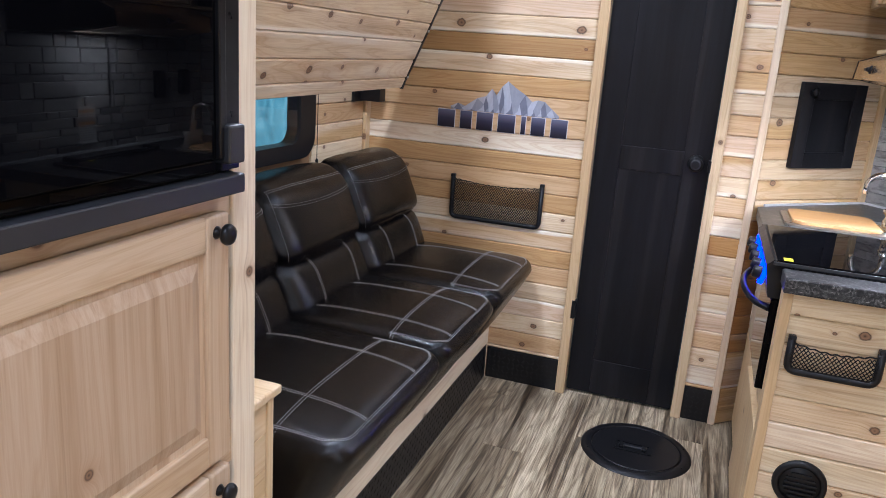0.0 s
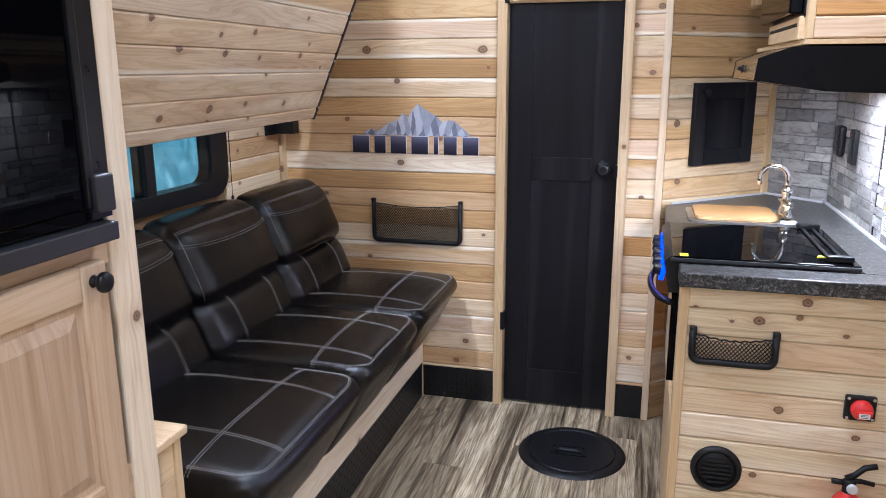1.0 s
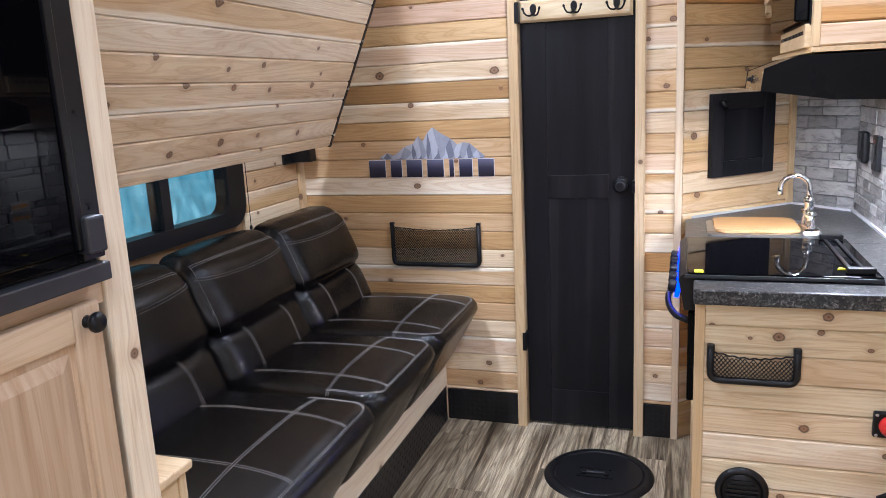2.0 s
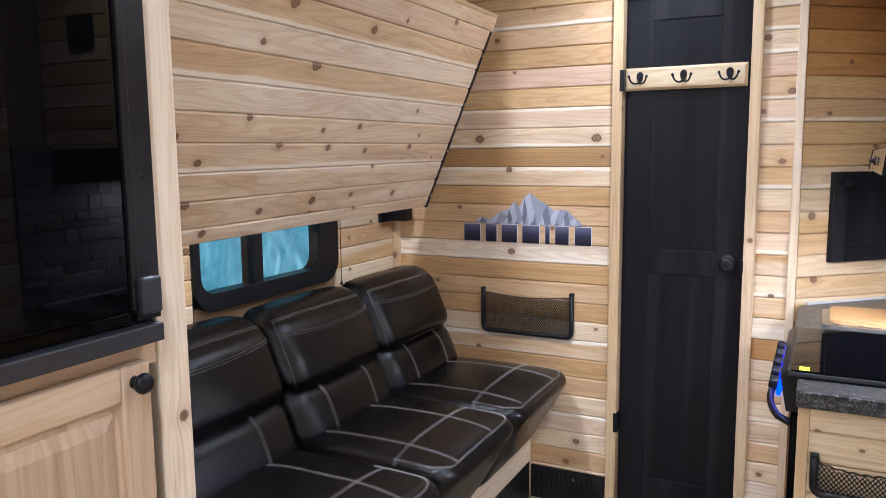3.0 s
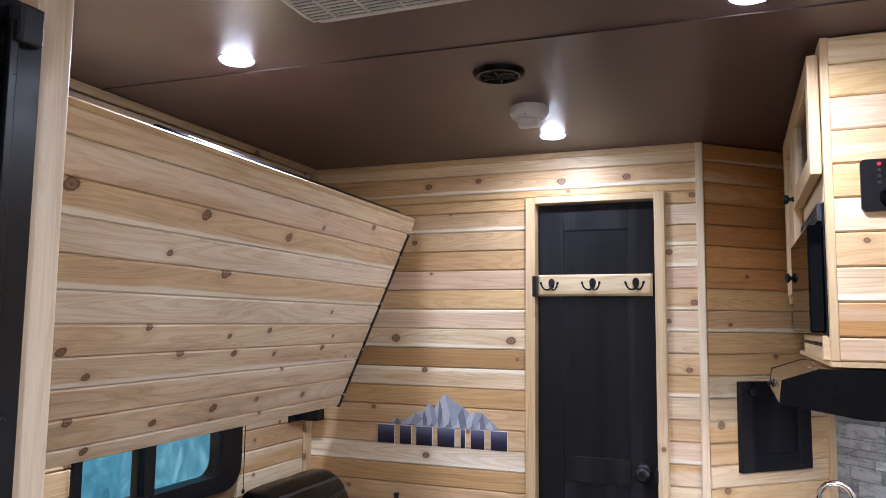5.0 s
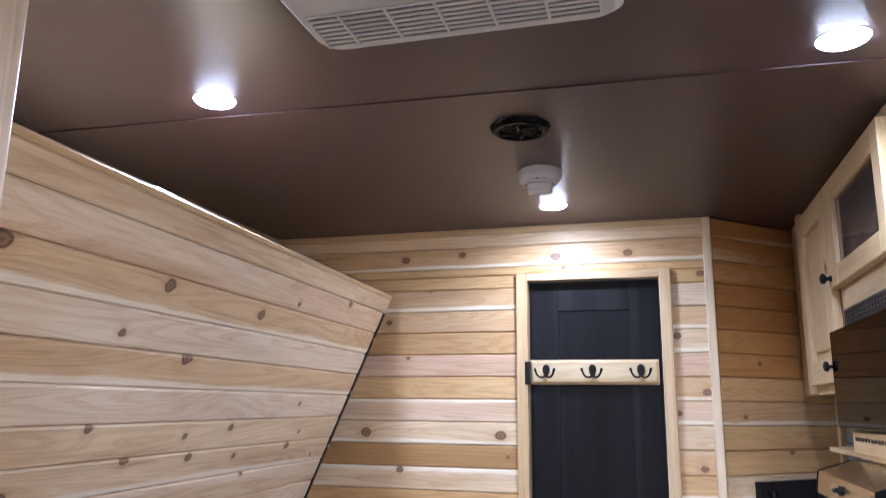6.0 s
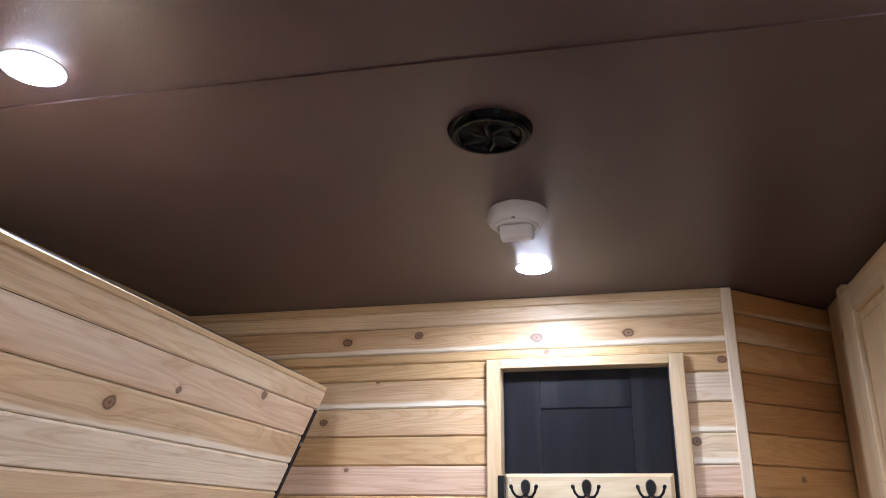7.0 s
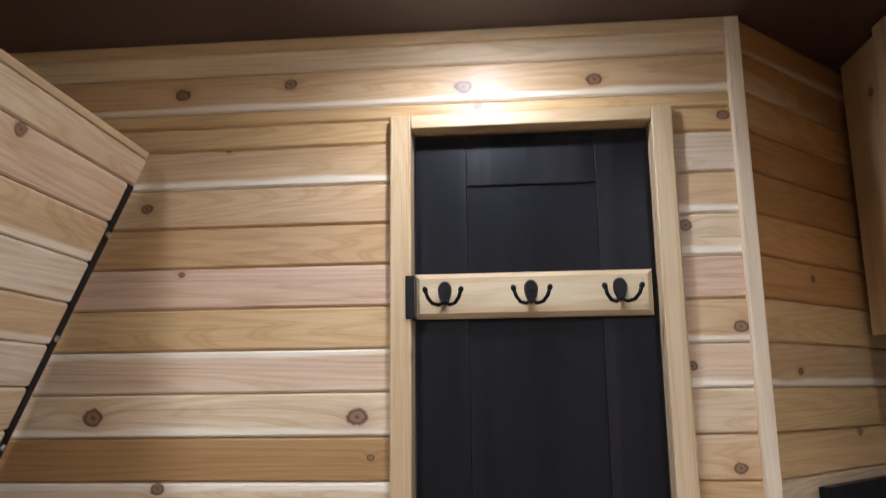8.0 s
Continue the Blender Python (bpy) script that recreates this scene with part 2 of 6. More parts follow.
    growth = tex_noise(nt, scaled(nt, gv.outputs[0], (0.75, 10, 10)), 1.0, 2, 0.35, 0.3)
    arcs = math_node(nt, "SINE", math_node(nt, "MULTIPLY", growth, 95.0))
    col = mix(nt, 0.36, col, ramp(nt, math_node(nt, "MULTIPLY_ADD", arcs, 0.5, 0.5), [(0.55, (1, 1, 1)), (0.90, (0.80, 0.70, 0.58)), (1.0, (0.90, 0.84, 0.76))]), "MULTIPLY")
    lines = ramp(nt, grain, [(0.30, (0.60, 0.49, 0.40)), (0.42, (0.92, 0.88, 0.84)), (0.53, (1, 1, 1)), (0.62, (0.88, 0.83, 0.78)), (0.72, (1, 1, 1))])
    col = mix(nt, 0.58, col, lines, "MULTIPLY")
    col = mix(nt, 0.35, col, ramp(nt, fibre, [(0.35, (0.88, 0.84, 0.80)), (0.55, (1, 1, 1))]), "MULTIPLY")
    col = mix(nt, math_node(nt, "MULTIPLY", halo, 0.62), col, (0.33, 0.165, 0.07) if spec > 0.4 else heart_tone)
    kcol = ramp(nt, rel, [(0.0, (0.030, 0.016, 0.010)), (0.18, (0.10, 0.052, 0.030)), (0.42, (0.22, 0.118, 0.062)), (0.62, (0.15, 0.072, 0.036)), (0.80, (0.045, 0.022, 0.012)), (1.0, (0.20, 0.10, 0.045))])
    col = mix(nt, math_node(nt, "MULTIPLY", knot, 0.9), col, kcol)
    nt.links.new(col, b.inputs["Base Color"])
    b.inputs["Specular IOR Level"].default_value = spec
    nt.links.new(math_node(nt, "MULTIPLY_ADD", grain, 0.22, rough - 0.11), b.inputs["Roughness"])
    bump(nt, b, math_node(nt, "ADD", math_node(nt, "MULTIPLY", grain, 0.6), math_node(nt, "MULTIPLY", fibre, 0.35)), 0.22, 0.0012)
    return mt


def board_cedar(name):
    """Knotty cedar boards along local x; each board's colour gives its tone, alpha its sapwood edge, knot_a to knot_g its knots."""
    mt, nt, b = nodes_of(name)
    tc = nt.nodes.new("ShaderNodeTexCoord")
    oi = nt.nodes.new("ShaderNodeObjectInfo")
    sp = nt.nodes.new("ShaderNodeSeparateXYZ")
    nt.links.new(tc.outputs["Object"], sp.inputs[0])
    rnd = oi.outputs["Random"]
    x, y, z = sp.outputs
    flat = nt.nodes.new("ShaderNodeCombineXYZ")
    nt.links.new(x, flat.inputs[0])
    nt.links.new(z, flat.inputs[1])
    wob = tex_noise(nt, flat.outputs[0], 55.0, 3, 0.6)
    rel = None
    for k in "abcdefg":
        at = nt.nodes.new("ShaderNodeAttribute")
        at.attribute_type, at.attribute_name = "OBJECT", "knot_" + k
        ks = nt.nodes.new("ShaderNodeSeparateXYZ")
        nt.links.new(at.outputs["Vector"], ks.inputs[0])
        dx = math_node(nt, "MULTIPLY", math_node(nt, "SUBTRACT", x, ks.outputs[0]), 0.80)
        dz = math_node(nt, "SUBTRACT", z, ks.outputs[1])
        dd = math_node(nt, "SQRT", math_node(nt, "ADD", math_node(nt, "MULTIPLY", dx, dx), math_node(nt, "MULTIPLY", dz, dz)))
        r = math_node(nt, "DIVIDE", dd, math_node(nt, "MAXIMUM", ks.outputs[2], 0.00001))
        rel = r if rel is None else math_node(nt, "MINIMUM", rel, r)
    rel = math_node(nt, "ADD", rel, math_node(nt, "MULTIPLY_ADD", wob, 0.9, -0.45))
    halo = math_node(nt, "POWER", math_node(nt, "MAXIMUM", math_node(nt, "MULTIPLY_ADD", rel, -0.24, 1.0), 0.0), 2.0)
    la = math_node(nt, "MULTIPLY_ADD", rnd, 57.3, x)
    u = math_node(nt, "MULTIPLY_ADD", rnd, 23.1, z)
    bent = math_node(nt, "MULTIPLY_ADD", halo, 0.016, u)
    gv = nt.nodes.new("ShaderNodeCombineXYZ")
    nt.links.new(la, gv.inputs[0])
    nt.links.new(bent, gv.inputs[1])
    nt.links.new(y, gv.inputs[2])
    g = gv.outputs[0]
    grain = tex_noise(nt, scaled(nt, g, (1.5, 60, 60)), 1.0, 5, 0.62, 1.2)
    fibre = tex_noise(nt, scaled(nt, g, (14, 520, 520)), 1.0, 2, 0.5)
    patch = tex_noise(nt, scaled(nt, g, (2.2, 14, 14)), 1.0, 2, 0.5, 0.6)
    growth = tex_noise(nt, scaled(nt, g, (0.85, 11, 11)), 1.0, 2, 0.35, 0.3)
    tone = oi.outputs["Color"]
    col = mix(nt, math_node(nt, "MULTIPLY_ADD", patch, 2.6, -1.15, clamp=True), tone, mix(nt, 0.5, tone, (0.40, 0.215, 0.085), "MIX"))
    # sapwood along one edge, with a wavering border
    al = math_node(nt, "MULTIPLY_ADD", oi.outputs["Alpha"], 2.0, -1.0)
    wave = tex_noise(nt, scaled(nt, g, (2.6, 0.1, 0.1)), 1.0, 3, 0.55)
    edge = math_node(nt, "MULTIPLY_ADD", wave, 0.030, 0.003)
    up_ = math_node(nt, "MULTIPLY", math_node(nt, "MAXIMUM", al, 0.0), math_node(nt, "MULTIPLY", math_node(nt, "ADD", math_node(nt, "SUBTRACT", z, 0.0755), edge), 170.0, clamp=True))
    dn_ = math_node(nt, "MULTIPLY", math_node(nt, "MAXIMUM", math_node(nt, "MULTIPLY", al, -1.0), 0.0), math_node(nt, "MULTIPLY", math_node(nt, "SUBTRACT", edge, z), 170.0, clamp=True))
    thin = math_node(nt, "MULTIPLY_ADD", tex_noise(nt, scaled(nt, g, (0.35, 9.5, 9.5)), 1.0, 1, 0.4, 0.5), 12.0, -7.0, clamp=True)
    sapf = math_node(nt, "MAXIMUM", math_node(nt, "MAXIMUM", up_, dn_), math_node(nt, "MULTIPLY", thin, 0.45))
    col = mix(nt, math_node(nt, "MULTIPLY", sapf, 0.92), col, (0.93, 0.85, 0.69))
    # growth rings, darker late wood, fibres
    arcs = math_node(nt, "SINE", math_node(nt, "MULTIPLY", growth, 120.0))
    keep = math_node(nt, "MULTIPLY_ADD", sapf, -0.35, 0.58)
    col = mix(nt, keep, col, ramp(nt, math_node(nt, "MULTIPLY_ADD", arcs, 0.5, 0.5), [(0.50, (1, 1, 1)), (0.88, (0.79, 0.68, 0.55)), (1.0, (0.90, 0.84, 0.76))]), "MULTIPLY")
    lines = ramp(nt, grain, [(0.30, (0.56, 0.44, 0.35)), (0.41, (0.90, 0.85, 0.80)), (0.52, (1, 1, 1)), (0.61, (0.84, 0.77, 0.70)), (0.70, (1, 1, 1))])
    col = mix(nt, keep, col, lines, "MULTIPLY")
    col = mix(nt, 0.4, col, ramp(nt, fibre, [(0.35, (0.85, 0.80, 0.76)), (0.55, (1, 1, 1))]), "MULTIPLY")
    col = mix(nt, math_node(nt, "MULTIPLY", halo, 0.62), col, (0.36, 0.175, 0.07))
    live = math_node(nt, "MULTIPLY_ADD", rel, -3.0, 3.9, clamp=True)
    kcol = ramp(nt, math_node(nt, "MULTIPLY", rel, 0.75), [(0.0, (0.05, 0.025, 0.014)), (0.12, (0.17, 0.085, 0.045)), (0.42, (0.28, 0.15, 0.08)), (0.60, (0.17, 0.082, 0.04)), (0.74, (0.040, 0.020, 0.011)), (0.86, (0.06, 0.03, 0.016)), (1.0, (0.22, 0.11, 0.05))])
    col = mix(nt, math_node(nt, "MULTIPLY", live, 0.92), col, kcol)
    nt.links.new(col, b.inputs["Base Color"])
    nt.links.new(math_node(nt, "MULTIPLY_ADD", grain, 0.22, 0.31), b.inputs["Roughness"])
    bump(nt, b, math_node(nt, "ADD", math_node(nt, "MULTIPLY", grain, 0.6), math_node(nt, "MULTIPLY", fibre, 0.35)), 0.25, 0.0012)
    return mt


board_wood = board_cedar("knotty_cedar_boards")
MILD = [(0.66, 0.495, 0.295), (0.62, 0.455, 0.265), (0.70, 0.535, 0.335)]
wood_x = cedar("trim_wood_x", 0, MILD, knot_amount=0.25, sap_amount=0.4, heart_tone=(0.58, 0.405, 0.22))
wood_y = cedar("trim_wood_y", 1, MILD, knot_amount=0.35, sap_amount=0.4, heart_tone=(0.58, 0.405, 0.22))
wood_z = cedar("trim_wood_z", 2, MILD, knot_amount=0.35, sap_amount=0.4, heart_tone=(0.58, 0.405, 0.22))
panel_z = cedar("rosy_cedar_panel", 2, [(0.44, 0.305, 0.20), (0.475, 0.335, 0.225)], sap=(0.53, 0.39, 0.27), sap_amount=0.5, knot_amount=0.8, heart_tone=(0.34, 0.205, 0.10))
pale_z = cedar("pale_post_wood", 2, [(0.80, 0.67, 0.50), (0.84, 0.72, 0.56)], sap=(0.88, 0.78, 0.62), knot_amount=0.35, sap_amount=0.5, heart_tone=(0.66, 0.50, 0.33))
door_z = cedar("cabinet_door_wood", 2, [(0.55, 0.40, 0.27), (0.59, 0.435, 0.30)], sap=(0.64, 0.495, 0.355), knot_amount=0.3, sap_amount=0.4, heart_tone=(0.50, 0.345, 0.21))
rail_y = cedar("cabinet_rail_wood", 1, [(0.58, 0.43, 0.29), (0.55, 0.40, 0.265), (0.61, 0.46, 0.32)], knot_amount=0.6, sap_amount=0.6, heart_tone=(0.46, 0.30, 0.155))
board_y = cedar("pale_board_wood", 1, [(0.82, 0.73, 0.58), (0.86, 0.77, 0.62)], knot_amount=0.2, sap_amount=0.4, heart_tone=(0.66, 0.53, 0.38))
dark_z = cedar("black_stained_wood", 2, [(0.0082, 0.0086, 0.0112), (0.0095, 0.0098, 0.0125)], sap=(0.021, 0.0202, 0.0222), sap_amount=0.7, knot_amount=0.0, rough=0.38, heart_tone=(0.004, 0.0042, 0.0056), spec=0.2)
brown = surf("backing_wood", (0.30, 0.19, 0.10), (0.36, 0.24, 0.13), 12, 0.6)
leather = surf("black_leather", (0.0024, 0.0022, 0.0026), (0.0034, 0.0030, 0.0034), 18, 0.24, relief=0.34, fine=380, spread=0.03, dist=0.0020, spec=0.34)
thread = surf("cream_thread", (0.42, 0.40, 0.37), (0.52, 0.50, 0.46), 90, 0.7)
black_plastic = surf("black_plastic", (0.006, 0.006, 0.007), (0.010, 0.010, 0.011), 40, 0.38, relief=0.08, fine=700, spec=0.25)
black_metal = surf("black_metal", (0.005, 0.005, 0.006), (0.008, 0.008, 0.009), 30, 0.32, relief=0.08, spec=0.28)
grey_black = surf("charcoal_metal", (0.016, 0.017, 0.020), (0.021, 0.022, 0.025), 25, 0.45, metal=0.0, relief=0.1)
glass_black = surf("black_glass", (0.0015, 0.0015, 0.002), (0.002, 0.002, 0.0026), 4, 0.02, relief=0.0, spread=0.008, spec=0.075)
hood_black = surf("hood_black", (0.003, 0.003, 0.0035), (0.0045, 0.0045, 0.005), 8, 0.3, relief=0.02, spec=0.08)
chrome = surf("chrome", (0.75, 0.76, 0.78), (0.82, 0.83, 0.84), 30, 0.08, metal=1.0, relief=0.0, spread=0.03)
steel = surf("brushed_steel", (0.50, 0.50, 0.50), (0.60, 0.60, 0.60), 6, 0.30, metal=1.0, relief=0.1, stretch=(1, 20, 20))
white_plastic = surf("white_plastic", (0.50, 0.50, 0.52), (0.55, 0.55, 0.57), 20, 0.40, relief=0.06)
ceiling_vinyl = surf("brown_ceiling_vinyl", (0.058, 0.034, 0.034), (0.076, 0.046, 0.047), 6, 0.36, relief=0.50, fine=330, stretch=(1, 1, 1), spread=0.06, dist=0.0012)
red_plastic = surf("red_plastic", (0.55, 0.02, 0.02), (0.62, 0.03, 0.025), 30, 0.35)


def glow(name, colour, strength):
    mt, nt, b = nodes_of(name)
    b.inputs["Base Color"].default_value = (0.02, 0.02, 0.02, 1)
    b.inputs["Emission Color"].default_value = colour
    b.inputs["Emission Strength"].default_value = strength
    return mt


lamp_glow = glow("lamp_lens", LAMP_COLOUR, LAMP_STRENGTH)
blue_glow = glow("blue_light", (0.004, 0.008, 1.0, 1), 13.0)


def clear_glass(name):
    mt, nt, b = nodes_of(name)
    b.inputs["Base Color"].default_value = (0.85, 0.93, 0.95, 1)
    b.inputs["Roughness"].default_value = 0.02
    b.inputs["Transmission Weight"].default_value = 1.0
    b.inputs["IOR"].default_value = 1.3
    return mt


pane_glass = clear_glass("window_glass")


def floor_vinyl():
    mt, nt, b = nodes_of("grey_oak_vinyl")
    tc = nt.nodes.new("ShaderNodeTexCoord")
    oi = nt.nodes.new("ShaderNodeObjectInfo")
    ad = nt.nodes.new("ShaderNodeVectorMath")
    ad.operation = "ADD"
    sc = nt.nodes.new("ShaderNodeVectorMath")
    sc.operation = "SCALE"
    sc.inputs[0].default_value = (31.0, 47.0, 13.0)
    nt.links.new(oi.outputs["Random"], sc.inputs["Scale"])
    nt.links.new(tc.outputs["Object"], ad.inputs[0])
    nt.links.new(sc.outputs[0], ad.inputs[1])
    v = ad.outputs[0]
    warp = tex_noise(nt, scaled(nt, v, (11, 0.9, 11)), 1.0, 3, 0.5)
    g = tex_noise(nt, scaled(nt, v, (36, 1.3, 36)), 1.0, 6, 0.66, 0.9)
    f = tex_noise(nt, scaled(nt, v, (300, 10, 300)), 1.0, 3, 0.6)
    ring = tex_noise(nt, scaled(nt, v, (9, 0.9, 9)), 1.0, 2, 0.4, 0.6)
    col = ramp(nt, g, [(0.34, (0.034, 0.024, 0.014)), (0.42, (0.16, 0.121, 0.076)), (0.49, (0.39, 0.325, 0.228)), (0.58, (0.58, 0.508, 0.375)), (0.68, (0.30, 0.244, 0.166))])
    pale = math_node(nt, "MULTIPLY_ADD", warp, 4.0, -1.9, clamp=True)
    col = mix(nt, math_node(nt, "MULTIPLY", pale, 0.55), col, (0.55, 0.48, 0.355))
    dark = math_node(nt, "MULTIPLY_ADD", warp, -5.5, 2.45, clamp=True)
    col = mix(nt, math_node(nt, "MULTIPLY", dark, 0.65), col, (0.085, 0.064, 0.043))
    arcs = math_node(nt, "SINE", math_node(nt, "MULTIPLY", ring, 85.0))
    col = mix(nt, 0.55, col, ramp(nt, math_node(nt, "MULTIPLY_ADD", arcs, 0.5, 0.5), [(0.55, (1, 1, 1)), (0.95, (0.42, 0.36, 0.31))]), "MULTIPLY")
    col = mix(nt, 0.6, col, ramp(nt, f, [(0.38, (0.30, 0.26, 0.22)), (0.54, (1, 1, 1))]), "MULTIPLY")
    tint = ramp(nt, oi.outputs["Random"], [(0.0, (0.62, 0.58, 0.52)), (0.35, (1.22, 1.18, 1.09)), (0.65, (0.82, 0.77, 0.68)), (1.0, (1.34, 1.30, 1.21))])
    col = mix(nt, 1.0, col, tint, "MULTIPLY")
    nt.links.new(col, b.inputs["Base Color"])
    nt.links.new(math_node(nt, "MULTIPLY_ADD", g, 0.2, 0.34), b.inputs["Roughness"])
    bump(nt, b, g, 0.15, 0.0012)
    return mt


vinyl = floor_vinyl()


def granite():
    mt, nt, b = nodes_of("dark_granite_laminate")
    tc = nt.nodes.new("ShaderNodeTexCoord")
    v = tc.outputs["Object"]
    vo = nt.nodes.new("ShaderNodeTexVoronoi")
    vo.inputs["Scale"].default_value = 190
    nt.links.new(v, vo.inputs["Vector"])
    a = tex_noise(nt, v, 70, 6, 0.72, 1.4)
    c = tex_noise(nt, v, 30, 4, 0.6, 0.9)
    cs = nt.nodes.new("ShaderNodeSeparateXYZ")
    nt.links.new(vo.outputs["Color"], cs.inputs[0])
    col = ramp(nt, a, [(0.38, (0.010, 0.010, 0.010)), (0.52, (0.040, 0.039, 0.038)), (0.61, (0.12, 0.116, 0.112)), (0.70, (0.42, 0.41, 0.395))])
    col = mix(nt, math_node(nt, "MULTIPLY", math_node(nt, "GREATER_THAN", cs.outputs[0], 0.90), 0.35), col, (0.22, 0.21, 0.205))
    col = mix(nt, 0.6, col, ramp(nt, c, [(0.35, (0.35, 0.35, 0.36)), (0.6, (1, 1, 1))]), "MULTIPLY")
    nt.links.new(col, b.inputs["Base Color"])
    b.inputs["Roughness"].default_value = 0.30
    b.inputs["Specular IOR Level"].default_value = 0.3
    return mt


granite_mat = granite()


def stone_mat():
    mt, nt, b = nodes_of("grey_ledge_stone")
    tc = nt.nodes.new("ShaderNodeTexCoord")
    oi = nt.nodes.new("ShaderNodeObjectInfo")
    sc = nt.nodes.new("ShaderNodeVectorMath")
    sc.operation = "SCALE"
    sc.inputs[0].default_value = (17.0, 29.0, 7.0)
    nt.links.new(oi.outputs["Random"], sc.inputs["Scale"])
    ad = nt.nodes.new("ShaderNodeVectorMath")
    ad.operation = "ADD"
    nt.links.new(tc.outputs["Object"], ad.inputs[0])
    nt.links.new(sc.outputs[0], ad.inputs[1])
    a = tex_noise(nt, scaled(nt, ad.outputs[0], (18, 18, 45)), 1.0, 6, 0.68, 0.8)
    f = tex_noise(nt, ad.outputs[0], 190, 4, 0.65)
    tone = ramp(nt, oi.outputs["Random"], [(0, (0.15, 0.146, 0.142)), (0.4, (0.42, 0.405, 0.385)), (0.7, (0.25, 0.243, 0.236)), (1, (0.54, 0.522, 0.496))])
    col = mix(nt, 0.85, tone, ramp(nt, a, [(0.34, (0.30, 0.30, 0.30)), (0.48, (0.82, 0.82, 0.82)), (0.66, (1.1, 1.1, 1.1))]), "MULTIPLY")
    nt.links.new(col, b.inputs["Base Color"])
    b.inputs["Roughness"].default_value = 0.55
    bump(nt, b, math_node(nt, "ADD", a, math_node(nt, "MULTIPLY", f, 0.35)), 0.55, 0.003)
    return mt


stone = stone_mat()

# ---- structure ----
bm = B(LEFT - 0.06, RIGHT + 0.06, REAR - 0.06, 3.55, -0.05, -0.004)
solid("floor", bm, brown, "grey wood-look vinyl plank floor", "floor", "structure")
bm = B(LEFT - 0.06, RIGHT + 0.06, REAR - 0.06, 3.55, CEIL, CEIL + 0.05)
solid("ceiling", bm, ceiling_vinyl, "dark brown textured vinyl ceiling with a seam", "ceiling", "structure")
WIN = (1.88, 2.53, 0.96, 1.26)
bm = bmesh.new()
box(bm, LEFT - 0.06, LEFT - 0.012, REAR, WIN[0], -0.004, CEIL)
box(bm, LEFT - 0.06, LEFT - 0.012, WIN[1], 3.08, -0.004, CEIL)
box(bm, LEFT - 0.06, LEFT - 0.012, WIN[0], WIN[1], -0.004, WIN[2])
box(bm, LEFT - 0.06, LEFT - 0.012, WIN[0], WIN[1], WIN[3], CEIL)
wall_west = solid("wall_west", bm, brown, "wall of horizontal knotty cedar planks", "wall", "structure")
DOOR = (-0.352, 0.079, 1.975)
bm = bmesh.new()
box(bm, LEFT - 0.012, DOOR[0] - 0.004, BACK + 0.012, BACK + 0.06, -0.004, CEIL)
box(bm, DOOR[1] + 0.004, A0.x, BACK + 0.012, BACK + 0.06, -0.004, CEIL)
box(bm, DOOR[0] - 0.004, DOOR[1] + 0.004, BACK + 0.012, BACK + 0.06, DOOR[2] + 0.004, CEIL)
wall_north = solid("wall_north", bm, brown, "cedar plank partition wall with a door", "wall", "structure")
d = (A1 - A0).normalized()
nrm = Vector((-d.y, d.x, 0))
bm = prism(bmesh.new(), [A0 + nrm * 0.012, A1 + nrm * 0.012, A1 + nrm * 0.06, A0 + nrm * 0.06], -0.004, CEIL)
wall_angled = solid("wall_northeast", bm, brown, "angled cedar plank wall behind the sink", "wall", "structure")
d2 = (A2 - A1).normalized()
nrm2 = Vector((-d2.y, d2.x, 0))
bm = prism(bmesh.new(), [A1 + nrm2 * 0.008, A2 + nrm2 * 0.008, A2 + nrm2 * 0.06, A1 + nrm2 * 0.06], -0.004, CEIL)
wall_corner = solid("wall_corner", bm, brown, "short angled wall with a grey stone splashback", "wall", "structure")
bm = bmesh.new()
box(bm, RIGHT + 0.012, RIGHT + 0.06, REAR, 0.0, -0.004, CEIL)
box(bm, RIGHT + 0.012, RIGHT + 0.06, 0.70, A2.y + 0.03, -0.004, CEIL)
box(bm, RIGHT + 0.012, RIGHT + 0.06, 0.0, 0.70, 1.95, CEIL)
wall_east = solid("wall_east", bm, brown, "cedar plank wall with a stone splashback", "wall", "structure")
bm = B(LEFT - 0.05, RIGHT + 0.05, REAR - 0.06, REAR, -0.004, CEIL)
wall_south = solid("wall_south", bm, wood_x, "plain wooden end wall", "wall", "structure")
# ceiling seam
bm = prism(bmesh.new(), [(LEFT, 1.880), (RIGHT, 1.958), (RIGHT, 1.968), (LEFT, 1.890)], CEIL - 0.0025, CEIL + 0.001)
solid("ceiling_trim", bm, ceiling_vinyl, "thin brown seam strip across the ceiling", "trim", "structure")

# trims
def trim(bmx, mat, label="natural cedar trim strip"):
    return solid("trim", bmx, mat, label, "trim", "structure")


trim(B(LEFT, A0.x - 0.02, BACK - 0.010, BACK + 0.01, CEIL - 0.022, CEIL, bev=0.002), wood_x)
trim(B(LEFT, LEFT + 0.012, 1.18, BACK - 0.011, CEIL - 0.026, CEIL, bev=0.002), wood_y)
trim(B(LEFT, LEFT + 0.014, BACK - 0.045, BACK - 0.001, 0.3, CEIL - 0.027, bev=0.002), wood_z)
trim(B(0.221, 0.2475, BACK - 0.013, BACK + 0.012, 0.0, CEIL - 0.001, bev=0.003), pale_z, "pale cedar corner post trim")
bm = prism(bmesh.new(), [A1 - d * 0.034 - nrm * 0.012, A1 - d * 0.004 - nrm * 0.012, A1 - d * 0.004, A1 - d * 0.034], 0.887, CEIL - 0.001)
trim(bm, wood_z, "pale cedar edge strip beside the stone")
